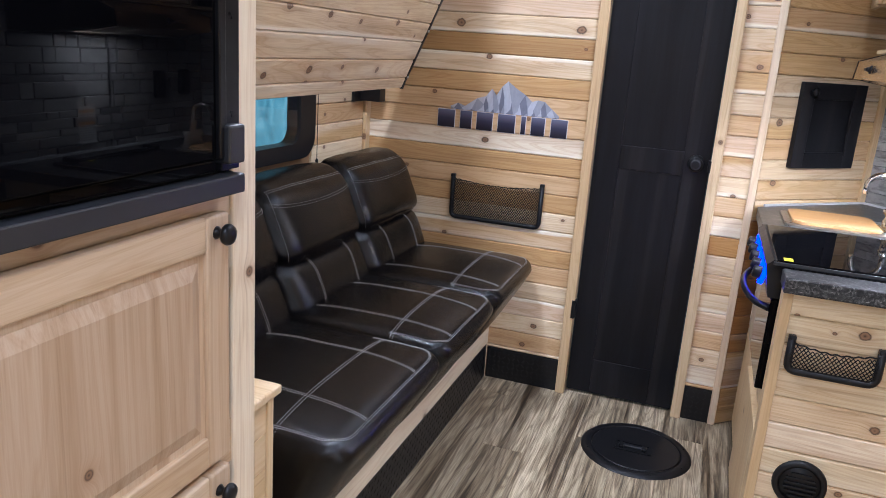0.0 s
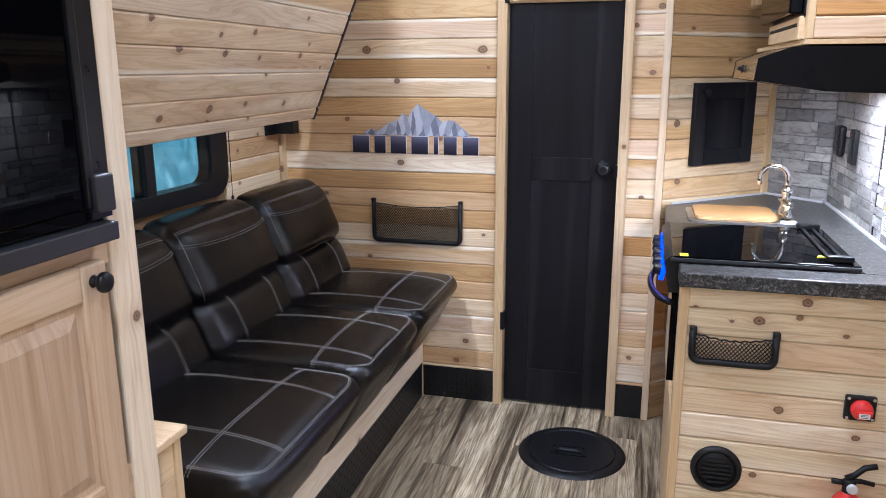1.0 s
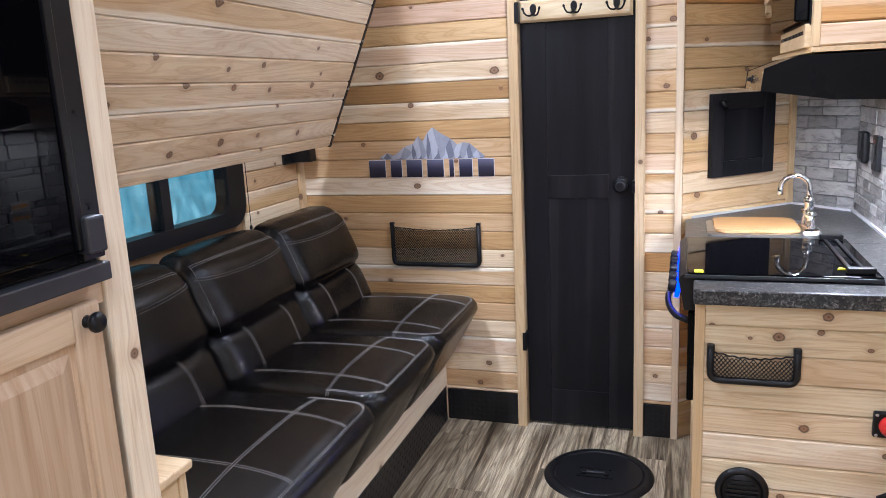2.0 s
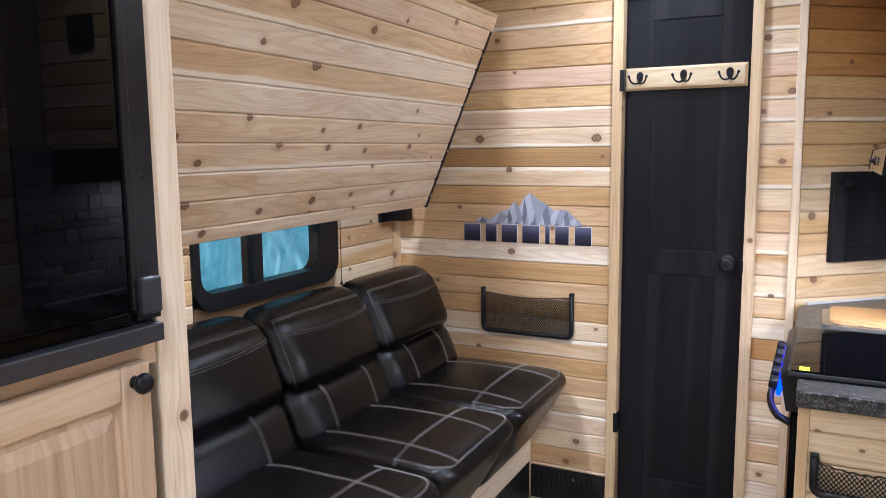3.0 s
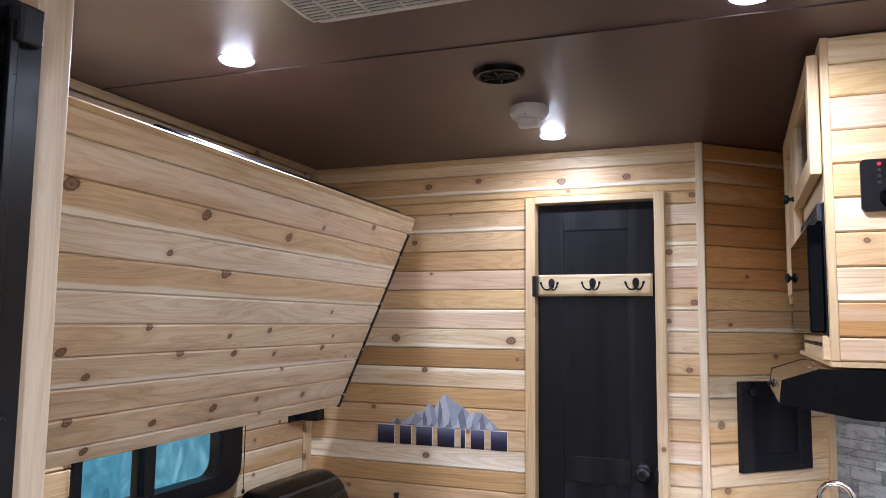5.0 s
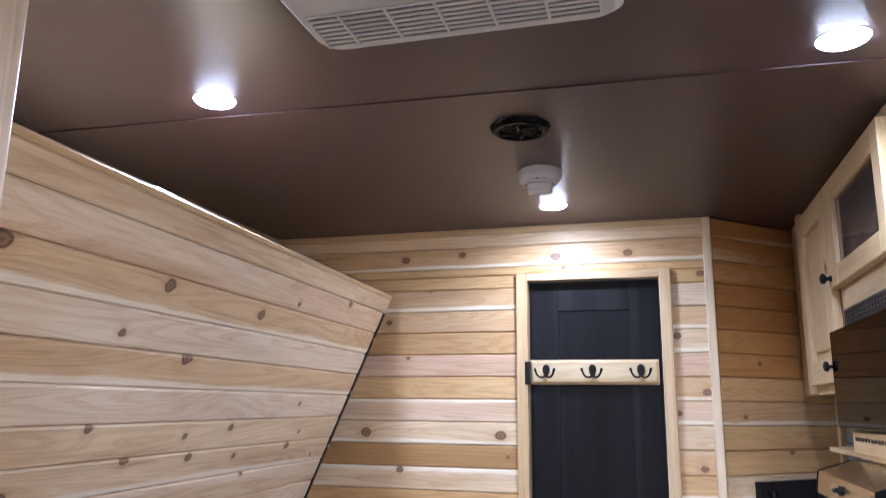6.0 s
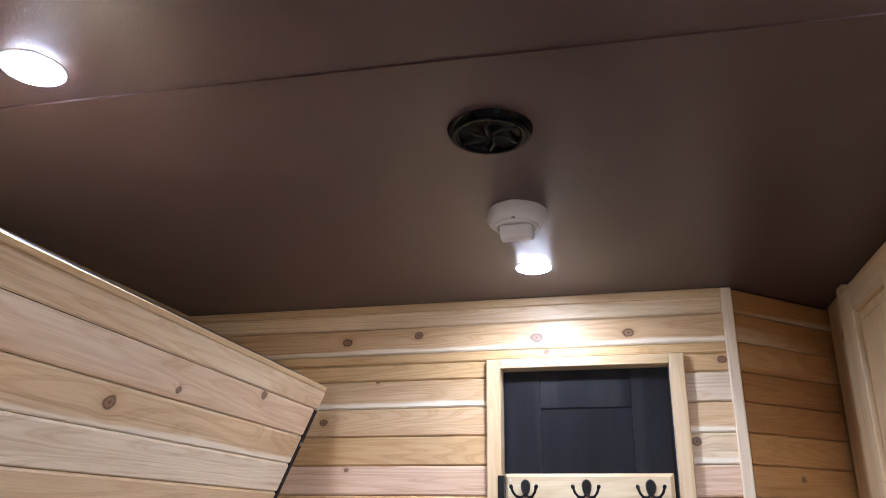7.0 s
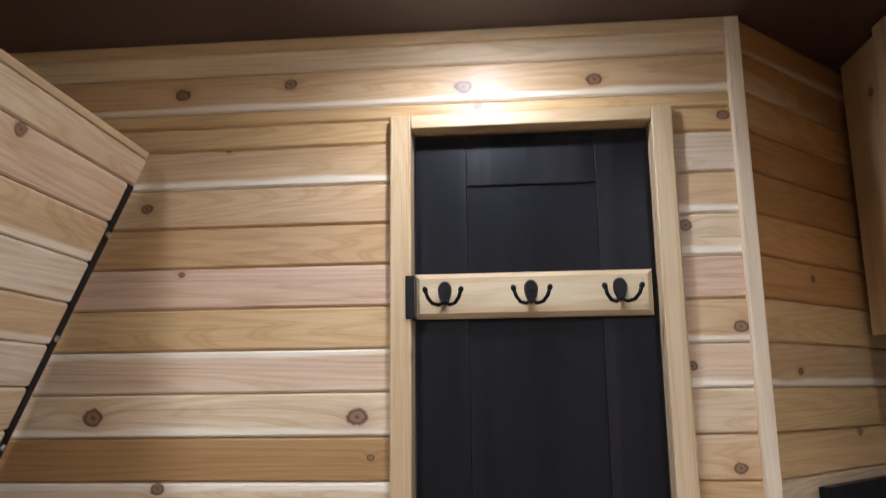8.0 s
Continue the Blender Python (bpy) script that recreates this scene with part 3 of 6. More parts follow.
trim(B(-0.716, -0.702, BACK - 0.014, BACK, 0.0, 0.24, bev=0.002), wood_z)

# door casing
bm = B(-0.390, DOOR[0], BACK - 0.018, BACK + 0.04, 0.0, 2.0, bev=0.003)
trim(bm, wood_z, "pale cedar door casing")
bm = B(DOOR[1], 0.116, BACK - 0.018, BACK + 0.04, 0.0, 2.0, bev=0.003)
trim(bm, wood_z, "pale cedar door casing")
bm = B(DOOR[0] - 0.0002, DOOR[1] + 0.0002, BACK - 0.0175, BACK + 0.04, DOOR[2], 1.9995, bev=0.002)
trim(bm, wood_x, "pale cedar door casing")


def shaker(parent, mat, x0, x1, z0, z1, y, depth, panels, stile=0.07):
    """Stiles, rails and sunk panels of a door that faces -y."""
    part("stile", B(x0, x0 + stile, y, y + depth, z0, z1, bev=0.0015), mat, parent)
    part("stile", B(x1 - stile, x1, y, y + depth, z0, z1, bev=0.0015), mat, parent)
    edges = [z0] + [e for p in panels for e in p] + [z1]
    for a, b in zip(edges[0::2], edges[1::2]):
        part("rail", B(x0 + stile, x1 - stile, y + 0.0004, y + depth, a, b, bev=0.0012), mat, parent)
    for a, b in panels:
        part("panel", B(x0 + stile - 0.004, x1 - stile + 0.004, y + 0.0045, y + depth - 0.006, a - 0.004, b + 0.004), mat, parent)


def knob(name, at, way, parent, mat, r=0.0165, neck=0.016, label="round black knob"):
    bm = lathe(bmesh.new(), [(0, 0), (r * 0.62, 0), (r * 0.5, 0.003), (r * 0.36, neck * 0.5), (r * 0.5, neck * 0.8), (r * 0.96, neck), (r, neck + 0.004), (r * 0.86, neck + 0.009), (r * 0.4, neck + 0.0115), (0, neck + 0.012)], at, way, 20)
    return part(name, bm, mat, parent, label, smooth=True)


door = thing("door_1", (-0.136, 3.09, 0.012), "black-stained wooden shaker door, closed", "door", kind="structure")
shaker(door, dark_z, DOOR[0] + 0.003, DOOR[1] - 0.003, 0.012, DOOR[2] - 0.003, 3.086, 0.03, [(0.16, 0.960), (1.050, 1.874)], 0.095)
bm = lathe(bmesh.new(), [(0, 0), (0.031, 0), (0.031, 0.005), (0.026, 0.008), (0.012, 0.010), (0.012, 0.028), (0.024, 0.034), (0.027, 0.045), (0.023, 0.056), (0.010, 0.059), (0, 0.056)], (0.027, 3.086, 1.012), (0, -1, 0), 28)
part("door_knob", bm, black_metal, door, "round black door knob", smooth=True)
part("knob_face", lathe(bmesh.new(), [(0.0135, 0.0588), (0.017, 0.0592), (0.0185, 0.0575), (0.0135, 0.0575)], (0.027, 3.086, 1.012), (0, -1, 0), 28), grey_black, door, "dark ring on the knob", smooth=True)
part("latch", B(0.070, 0.082, 3.044, 3.088, 0.985, 1.03, bev=0.002), black_metal, door)
for z in (1.665, 0.375):
    part("hinge", B(-0.362, -0.346, 3.040, 3.088, z - 0.038, z + 0.038, bev=0.002), black_metal, door, "black door hinge")

# window
win = thing("window_1", (LEFT, 2.19, 0.9), "black-framed sliding caravan window with blue light behind", "window", kind="structure")
yc, zc = 2.23, 1.108
put = lambda u, v, dd: Vector((LEFT + dd, yc + u, zc + v))
outer = round_rect(0.73, 0.328, 0.085)
inner = [(u - 0.040, v + 0.006) for u, v in round_rect(0.595, 0.228, 0.055)]
part("window_frame", ring_plate(bmesh.new(), outer, inner, -0.045, 0.012, put), black_plastic, win, "rounded black window frame")
part("mullion", B(LEFT - 0.045, LEFT + 0.008, 2.128, 2.172, 0.975, 1.236), black_plastic, win)
part("pane", B(LEFT - 0.008, LEFT - 0.004, 1.89, 2.130, 0.97, 1.24), pane_glass, win)
part("pane", B(LEFT + 0.002, LEFT + 0.006, 2.170, 2.49, 0.97, 1.24), pane_glass, win)
bd, nt, b = nodes_of("blue_outside")
tc = nt.nodes.new("ShaderNodeTexCoord")
f = tex_noise(nt, scaled(nt, tc.outputs["Object"], (1, 6, 4)), 1.0, 5, 0.6, 1.5)
cc = ramp(nt, f, [(0.3, (0.03, 0.10, 0.14)), (0.55, (0.075, 0.20, 0.25)), (0.75, (0.20, 0.36, 0.41))])
nt.links.new(cc, b.inputs["Emission Color"])
b.inputs["Emission Strength"].default_value = 1.0
b.inputs["Base Color"].default_value = (0, 0, 0, 1)
solid("backdrop", B(-2.32, -2.3, 1.2, 5.2, 0.2, 1.9), bd, "plain blue-lit distance outside the window", "backdrop", "structure")

# ---- fold-up bunk ----
far_low, far_top = Vector((-1.127, 2.981, 1.195)), Vector((-0.819, 2.977, 1.916))
upv = (far_top - far_low)
SLANT = upv.length
up = Vector((upv.x, 0, upv.z)).normalized()
skew = radians(1.8)
run = Vector((math.sin(skew), -math.cos(skew), 0))
run = (run - up * run.dot(up) + up * 0.0085).normalized()
up = (up - run * up.dot(run)).normalized()
out = run.cross(up)
if out.x < 0:
    out = -out
# local x: from the far end to the near one, local y: into the panel, local z: up the slope
BUNK = Matrix((( run.x, -out.x, up.x, far_low.x), (run.y, -out.y, up.y, far_low.y), (run.z, -out.z, up.z, far_low.z), (0, 0, 0, 1)))
BL = 1.79
bunk = thing("fold_up_bunk", (0, 0, 0), "fold-up bunk of knotty cedar planks, folded against the wall", "bunk bed", m=BUNK)
part("frame", B(0.02, BL, 0.013, 0.03, 0.004, SLANT - 0.004), black_metal, bunk, "black steel bunk frame", local=True)
part("top_edge", B(0.0, BL, 0.0, 0.034, SLANT - 0.0005, SLANT + 0.012, bev=0.002), wood_x, bunk, "pale wooden top edge", local=True)
part("end_rail", B(0.0, 0.0195, -0.002, 0.040, -0.004, SLANT - 0.054, bev=0.002), black_metal, bunk, "black steel end rail", local=True)
for k in range(4):
    bm = lathe(bmesh.new(), [(0, 0), (0.006, 0), (0.005, 0.004), (0, 0.005)], (0.010, -0.002, 0.05 + 0.195 * k), (0, -1, 0), 10)
    part("bolt", bm, steel, bunk, "bright bolt", local=True)
bm = tube(bmesh.new(), [(0.02, 0.075, SLANT + 0.004), (1.38, 0.075, SLANT + 0.004)], 0.013, 10)
part("tube", bm, black_metal, bunk, "black steel tube", smooth=True, local=True)
for k in range(5):
    coil = [(1.245 + 0.013 * k, 0.052 + 0.008 * math.cos(a), SLANT + 0.008 + 0.008 * math.sin(a)) for a in [2 * math.pi * q / 10 for q in range(11)]]
    part("spring_coil", tube(bmesh.new(), coil, 0.0016, 6), steel, bunk, "bright steel spring coil", smooth=True, local=True)
bracket = thing("bunk_bracket", (LEFT, 2.95, 1.13), "small black steel bunk bracket on the wall", "bracket")
part("plate", B(LEFT + 0.001, LEFT + 0.012, 2.90, 3.012, 1.128, 1.19, bev=0.002), black_metal, bracket)
part("arm", B(LEFT + 0.012, LEFT + 0.10, 2.955, 3.012, 1.132, 1.186, bev=0.003), black_metal, bracket)

# blind cords
for y in (2.61, 1.855):
    cord = thing("blind_cord", (LEFT + 0.012, y, 0.92), "thin dark blind cord with a small toggle", "cord", "blind cords")
    part("cord", tube(bmesh.new(), [(LEFT + 0.012, y, 1.33), (LEFT + 0.012, y, 0.93)], 0.0014, 6), black_plastic, cord)
    part("toggle", lathe(bmesh.new(), [(0, 0), (0.005, 0.002), (0.006, 0.010), (0.003, 0.017), (0, 0.018)], (LEFT + 0.012, y, 0.914), (0, 0, 1), 10), black_plastic, cord, smooth=True)

# ---- refrigerator cabinet ----
CX = -0.621
cab = thing("refrigerator_cabinet", (-0.95, 0.8, 0), "tall pale cedar cabinet built round a refrigerator", "cabinet")
Y0, Y1 = 0.42, 1.174
part("side_panel", B(LEFT + 0.002, CX - 0.022, Y1 - 0.018, Y1 - 0.002, 0, CEIL - 0.002), wood_z, cab)
part("side_panel", B(LEFT + 0.002, CX - 0.022, Y0 + 0.002, Y0 + 0.018, 0, CEIL - 0.002), wood_z, cab)
part("stile", B(CX - 0.022, CX + 0.003, 1.110, Y1, 0, CEIL - 0.002, bev=0.004), pale_z, cab, "pale cedar corner post")
part("stile", B(CX - 0.022, CX, Y0, Y0 + 0.05, 0, CEIL - 0.002, bev=0.003), wood_z, cab)
part("rail", B(CX - 0.022, CX - 0.002, Y0 + 0.05, 1.110, 1.090, 1.136, bev=0.001), rail_y, cab)
part("rail", B(CX - 0.022, CX - 0.002, Y0 + 0.05, 1.110, 1.985, CEIL - 0.002, bev=0.001), rail_y, cab)
part("rail", B(CX - 0.022, CX - 0.002, Y0 + 0.05, 1.110, 0.0, 0.10, bev=0.001), rail_y, cab)
part("rail", B(CX - 0.022, CX - 0.002, Y0 + 0.05, 1.110, 0.66, 0.74, bev=0.001), rail_y, cab)


def raised_door(parent, y0, y1, z0, z1, knob_at):
    dr = part("door", B(CX - 0.001, CX + 0.012, y0 + 0.02, y1 - 0.02, z0 + 0.02, z1 - 0.02), door_z, parent)
    s = 0.054
    f0, f1 = CX - 0.001, CX + 0.020
    part("stile", B(f0, f1, y1 - s, y1, z0, z1, bev=0.005, seg=3), door_z, dr)
    part("stile", B(f0, f1, y0, y0 + s, z0, z1, bev=0.005, seg=3), door_z, dr)
    part("rail", B(f0, f1 - 0.0006, y0 + s, y1 - s, z1 - s, z1, bev=0.004, seg=3), rail_y, dr)
    part("rail", B(f0, f1 - 0.0006, y0 + s, y1 - s, z0, z0 + s, bev=0.004, seg=3), rail_y, dr)
    # raised field with a sloped border
    bm = bmesh.new()
    a, c = s + 0.012, s + 0.034
    lo = [bm.verts.new((CX + 0.0125, yy, zz)) for yy, zz in ((y0 + a, z0 + a), (y1 - a, z0 + a), (y1 - a, z1 - a), (y0 + a, z1 - a))]
    hi = [bm.verts.new((CX + 0.019, yy, zz)) for yy, zz in ((y0 + c, z0 + c), (y1 - c, z0 + c), (y1 - c, z1 - c), (y0 + c, z1 - c))]
    bm.faces.new(hi)
    for i in range(4):
        bm.faces.new((lo[i], lo[(i + 1) % 4], hi[(i + 1) % 4], hi[i]))
    part("panel", bm, panel_z, dr, "raised cedar panel")
    knob("knob", (f1, *knob_at), (1, 0, 0), dr, black_metal)
    return dr


raised_door(cab, 0.50, 1.078, 0.697, 1.104, (1.047, 1.077))
raised_door(cab, 0.50, 1.078, 0.13, 0.680, (1.047, 0.645))

fridge = thing("refrigerator", (-0.9, 0.8, 1.15), "black glass-fronted refrigerator set into a cedar cabinet", "refrigerator")
part("body", B(-1.25, CX + 0.004, 0.48, 1.10, 1.138, 1.983), black_plastic, fridge)
fd = B(CX - 0.002, CX + 0.020, 0.50, 1.048, 1.186, 1.945, bev=0.002)
for v in fd.verts:
    # the door stands very slightly off its seal on the far hinge side
    v.co.x += (1.048 - v.co.y) * 0.036
part("door", fd, glass_black, fridge, "glossy black glass door")
part("frame", B(CX + 0.004, CX + 0.026, 1.049, 1.064, 1.186, 1.945, bev=0.002), black_metal, fridge, "black side frame")
part("frame", B(CX + 0.004, CX + 0.016, 1.065, 1.1095, 1.166, 1.970, bev=0.002), black_metal, fridge, "black outer side frame")
part("sill", B(CX + 0.004, CX + 0.036, 0.46, 1.096, 1.133, 1.162, bev=0.003), grey_black, fridge, "charcoal bottom rail")
part("sill", B(CX + 0.004, CX + 0.020, 0.46, 1.046, 1.168, 1.185, bev=0.003), glass_black, fridge)
for z in (1.178, 1.913):
    part("hinge_cap", B(CX + 0.005, CX + 0.036, 1.058, 1.096, z, z + 0.057, bev=0.004), grey_black, fridge, "charcoal hinge cap")

# ---- small end box beside the sofa ----
bx = thing("end_box", (-0.95, 1.23, 0), "small cedar end box with a cup holder between cabinet and sofa", "side table")
part("top", B(LEFT + 0.003, -0.626, 1.176, 1.276, 0.713, 0.731, bev=0.004), wood_x, bx, "cedar top")
part("post", B(-0.659, -0.639, 1.248, 1.268, 0.0, 0.712, bev=0.002), wood_z, bx)
part("back", B(LEFT + 0.003, -0.660, 1.250, 1.266, 0.0, 0.712), wood_x, bx)
for k in range(9):
    part("board", B(-0.654, -0.643, 1.177, 1.2475, 0.712 - PITCH * (k + 1) + 0.001, 0.712 - PITCH * k, bev=0.002), wood_y, bx)
bm = lathe(bmesh.new(), [(0.026, -0.001), (0.034, 0.0), (0.036, 0.003), (0.033, 0.005), (0.030, 0.004), (0.029, 0.001), (0, 0.0008)], (-0.719, 1.229, 0.731), (0, 0, 1), 28)
part("cup_holder", bm, black_plastic, bx, "round black cup holder", smooth=True)

# ---- sofa ----
sofa = thing("sofa", (-0.9, 2.2, 0), "black leather three-seat sofa with white stitching", "sofa")
part("base_board", B(-0.716, -0.698, 1.30, 3.045, 0.160, 0.262, bev=0.003), board_y, sofa, "pale cedar board under the seats")
part("base", B(LEFT + 0.015, -0.717, 1.30, 3.04, 0.0, 0.36), brown, sofa)


def tread(x0, x1, z0, z1, put, nu):
    """Raised lozenges of tread plate, in rows."""
    bm = bmesh.new()
    step = 0.021
    rows = int((z1 - z0) / step)
    cols = int((x1 - x0) / step)
    for r in range(rows):
        for c in range(cols):
            u, v = x0 + (c + 0.5) * step, z0 + (r + 0.5) * step
            a = radians(45 if (r + c) % 2 else -45)
            du, dv = math.cos(a), math.sin(a)
            L, Wd = 0.0088, 0.0026
            ps = [(u + du * L, v + dv * L, 0), (u - dv * Wd, v + du * Wd, 0), (u - du * L, v - dv * L, 0), (u + dv * Wd, v - du * Wd, 0)]
            vs = [bm.verts.new(put(*p)) for p in ps] + [bm.verts.new(put(u + du * 0.004, v + dv * 0.004, 0.0013)), bm.verts.new(put(u - du * 0.004, v - dv * 0.004, 0.0013))]
            for f in ((0, 1, 4), (1, 5, 4), (1, 2, 5), (2, 3, 5), (3, 4, 5), (3, 0, 4)):
                bm.faces.new([vs[i] for i in f])
    return bm


tread_black = surf("black_tread_plate", (0.006, 0.006, 0.0065), (0.010, 0.010, 0.011), 22, 0.32, relief=0.08, spec=0.4)
kp = part("kick_plate", B(-0.716, -0.702, 1.30, 3.045, 0.0, 0.1595), tread_black, sofa, "black tread plate kickboard")
part("tread", tread(1.30, 3.04, 0.004, 0.156, lambda u, v, h: Vector((-0.702 + h, u, v)), 0), tread_black, kp)

SEATS = [(1.330, 1.930), (1.936, 2.446), (2.452, 2.995)]
CROSS = [(-0.50, 0.43), (-0.62, 0.32), (-0.66, 0.45)]


def seat_warp(p, y0, y1):
    # rounded front corners in plan; the front face leans back under the seat edge
    r = 0.055
    gap = min(p.y - y0, y1 - p.y)
    if p.x > -0.60 and gap < r:
        k = min(1.0, (p.x + 0.60) / 0.06)
        p = Vector((p.x - k * (r - math.sqrt(max(0.0, r * r - (r - max(gap, 0.0)) ** 2))) * 0.8, p.y, p.z))
    if p.x > -0.80 and p.z < 0.535:
        t = min(1.0, (0.535 - p.z) / 0.272)
        k = min(1.0, (p.x + 0.80) / 0.24)
        p = Vector((p.x - 0.16 * k * t, p.y, p.z))
    return p


for i, (y0, y1) in enumerate(SEATS):
    pil = Pillow((-0.790, (y0 + y1) / 2, 0.422), (0.535, y1 - y0, 0.312), 0.036, (0.010, 0.0, 0.027), (lambda p, a=y0, b=y1: seat_warp(p, a, b)), 0.0012, i * 3.1)
    cu = part("seat_cushion", pil.mesh(26), leather, sofa, "black leather seat cushion", smooth=True)
    st = bmesh.new()
    N = 60
    lin = [-1 + 2 * k / N for k in range(N + 1)]
    # the seam that runs round the front and the sides, with rounded corners
    edge = [(0.35 + 0.40 * k / 10, -0.90) for k in range(11)]
    edge += [(0.75 + 0.20 * math.sin(math.pi * k / 16), -0.70 - 0.20 * math.cos(math.pi * k / 16)) for k in range(1, 9)]
    edge += [(0.95, -0.70 + 1.40 * k / 40) for k in range(1, 40)]
    edge += [(0.75 + 0.20 * math.cos(math.pi * k / 16), 0.70 + 0.20 * math.sin(math.pi * k / 16)) for k in range(9)]
    edge += [(0.75 - 0.5 * k / 12, 0.90) for k in range(1, 13)]
    # a double seam along the seat and two across it
    for off in (-0.0036, 0.0036):
        dashes(st, pil.line(2, 1, [(0.375, v * 0.97) for v in lin]), side=off)
        for vy in CROSS[i]:
            dashes(st, pil.line(2, 1, [(0.92 * u, vy + 0.02 * (1 - u * u)) for u in lin]), side=off)
    for off in (-0.0022, 0.0022):
        dashes(st, pil.line(2, 1, edge), side=off)
    tagged(part("stitching", st, thread, cu, "white double stitching"), kind="stuff")


def lean(p):
    t = (p.z - 0.56)
    return Vector((p.x - 0.42 * t, p.y, p.z))


BACKS = [(1.335, 1.945), (1.950, 2.462), (2.467, 2.990)]
for i, (y0, y1) in enumerate(BACKS):
    w = y1 - y0
    low = Pillow((-1.055, (y0 + y1) / 2, 0.638), (0.165, w, 0.195), 0.058, (0.020, 0.0, 0.0), lean, 0.0034, 7 + i * 2.3)
    lo = part("lumbar_cushion", low.mesh(22), leather, sofa, "black leather lower back cushion", smooth=True)
    top = Pillow((-1.022, (y0 + y1) / 2, 0.828), (0.152, w + 0.004, 0.240), 0.060, (0.024, 0.0, 0.010), lean, 0.0036, 31 + i * 4.7)
    hi = part("back_cushion", top.mesh(24), leather, sofa, "black leather headrest cushion", smooth=True)
    N = 50
    lin = [-1 + 2 * k / N for k in range(N + 1)]
    st = bmesh.new()
    for off in (-0.004, 0.004):
        for vy in (-0.45, 0.45):
            dashes(st, low.line(0, 1, [(vy, u * 0.95) for u in lin]), side=off)
    tagged(part("stitching", st, thread, lo, "white double stitching"), kind="stuff")
    st = bmesh.new()
    for off in (-0.004, 0.004):
        dashes(st, top.line(0, 1, [(u * 0.96, 0.42 + 0.10 * u * u) for u in lin]), side=off)
        dashes(st, top.line(0, 1, [(u * 0.94, 0.93) for u in lin]), side=off)
    dashes(st, top.line(0, 1, [(-0.93, u * 0.93) for u in lin]))
    tagged(part("stitching", st, thread, hi, "white double stitching"), kind="stuff")
part("back_frame", B(LEFT + 0.016, -1.24, 1.34, 2.99, 0.36, 0.86, bev=0.02), leather, sofa)

# ---- kitchen unit ----
kit = thing("kitchen_unit", (0.6, 2.6, 0), "cedar kitchen base unit with plank end panel", "cabinet")
part("body", B(0.330, RIGHT + 0.010, 2.108, 2.150, 0.0, 0.845), brown, kit)
part("body", B(0.330, RIGHT + 0.010, 2.655, 2.80, 0.0, 0.70), brown, kit)
part("corner_post", B(0.289, 0.3135, 2.092, 2.150, 0.0, 0.845, bev=0.002), wood_z, kit)
part("rail", B(0.305, 0.325, 2.151, 3.05, 0.44, 0.52, bev=0.002), wood_y, kit)
part("door", B(0.290, 0.311, 2.165, 2.64, 0.05, 0.43, bev=0.004), wood_z, kit, "plain cedar cupboard door")
part("stile", B(0.305, 0.325, 2.655, 2.70, 0.0, 0.845, bev=0.002), wood_z, kit)
part("front_panel", B(0.306, 0.322, 2.7005, 3.045, 0.05, 0.845), wood_z, kit)
part("plinth", B(0.33, 0.34, 2.151, 3.03, 0.0, 0.44), tread_black, kit)
top = thing("worktop", (0.6, 2.7, 0.885), "speckled dark granite-look worktop", "worktop")
CT, CB = 0.885, 0.846
# the slab, in strips round the sink and stove openings
bm = bmesh.new()
box(bm, 0.284, RIGHT - 0.008, 2.060, 2.160, CB, CT, bev=0.004)
box(bm, 0.730, RIGHT - 0.008, 2.1605, 2.655, CB, CT - 0.0002)
prism(bm, [(0.284, 2.6555), (RIGHT - 0.008, 2.6555), (RIGHT - 0.008, A2.y - 0.012), (A1.x, A1.y - 0.014), (0.262, 3.05), (0.262, 2.72)], CB, CT - 0.0001)
part("slab", bm, granite_mat, top)
bm = bmesh.new()
box(bm, RIGHT - 0.0125, RIGHT - 0.004, 2.06, A2.y - 0.01, CT, CT + 0.008)
part("caulk", bm, white_plastic, top, "white sealant line")
a, b_ = A0 + d * 0.04, A1 - d * 0.01
part("caulk", prism(bmesh.new(), [a - nrm * 0.013, b_ - nrm * 0.013, b_ - nrm * 0.005, a - nrm * 0.005], CT - 0.002, CT + 0.007), white_plastic, top, "white sealant line")
a, b_ = A1 + d2 * 0.005, A2 - d2 * 0.01
part("caulk", prism(bmesh.new(), [a - nrm2 * 0.016, b_ - nrm2 * 0.016, b_ - nrm2 * 0.006, a - nrm2 * 0.006], CT - 0.002, CT + 0.007), white_plastic, top, "white sealant line")

# stove
stove = thing("stove", (0.5, 2.4, 0.5), "black slot-in gas stove with glass lid and blue-lit knobs", "stove")
part("body", B(0.312, 0.728, 2.166, 2.648, 0.53, 0.884), black_metal, stove)
part("lid", B(0.268, 0.722, 2.168, 2.644, 0.894, 0.901, bev=0.002), glass_black, stove, "glossy black glass lid")
part("lid_trim", B(0.262, 0.722, 2.162, 2.1675, 0.8875, 0.897, bev=0.001), grey_black, stove, "dark lid edge")
for x in (0.655, 0.685):
    part("rail", B(x, x + 0.009, 2.19, 2.63, 0.902, 0.907, bev=0.0015), black_metal, stove)
for y in (2.19, 2.61):
    part("lid_hinge", B(0.645, 0.71, y, y + 0.025, 0.902, 0.918, bev=0.003), black_plastic, stove)
part("control_panel", extrude_y(bmesh.new(), [(0.312, 0.80), (0.262, 0.80), (0.246, 0.885), (0.262, 0.90), (0.312, 0.892)], 2.166, 2.648), black_metal, stove, "black control panel")
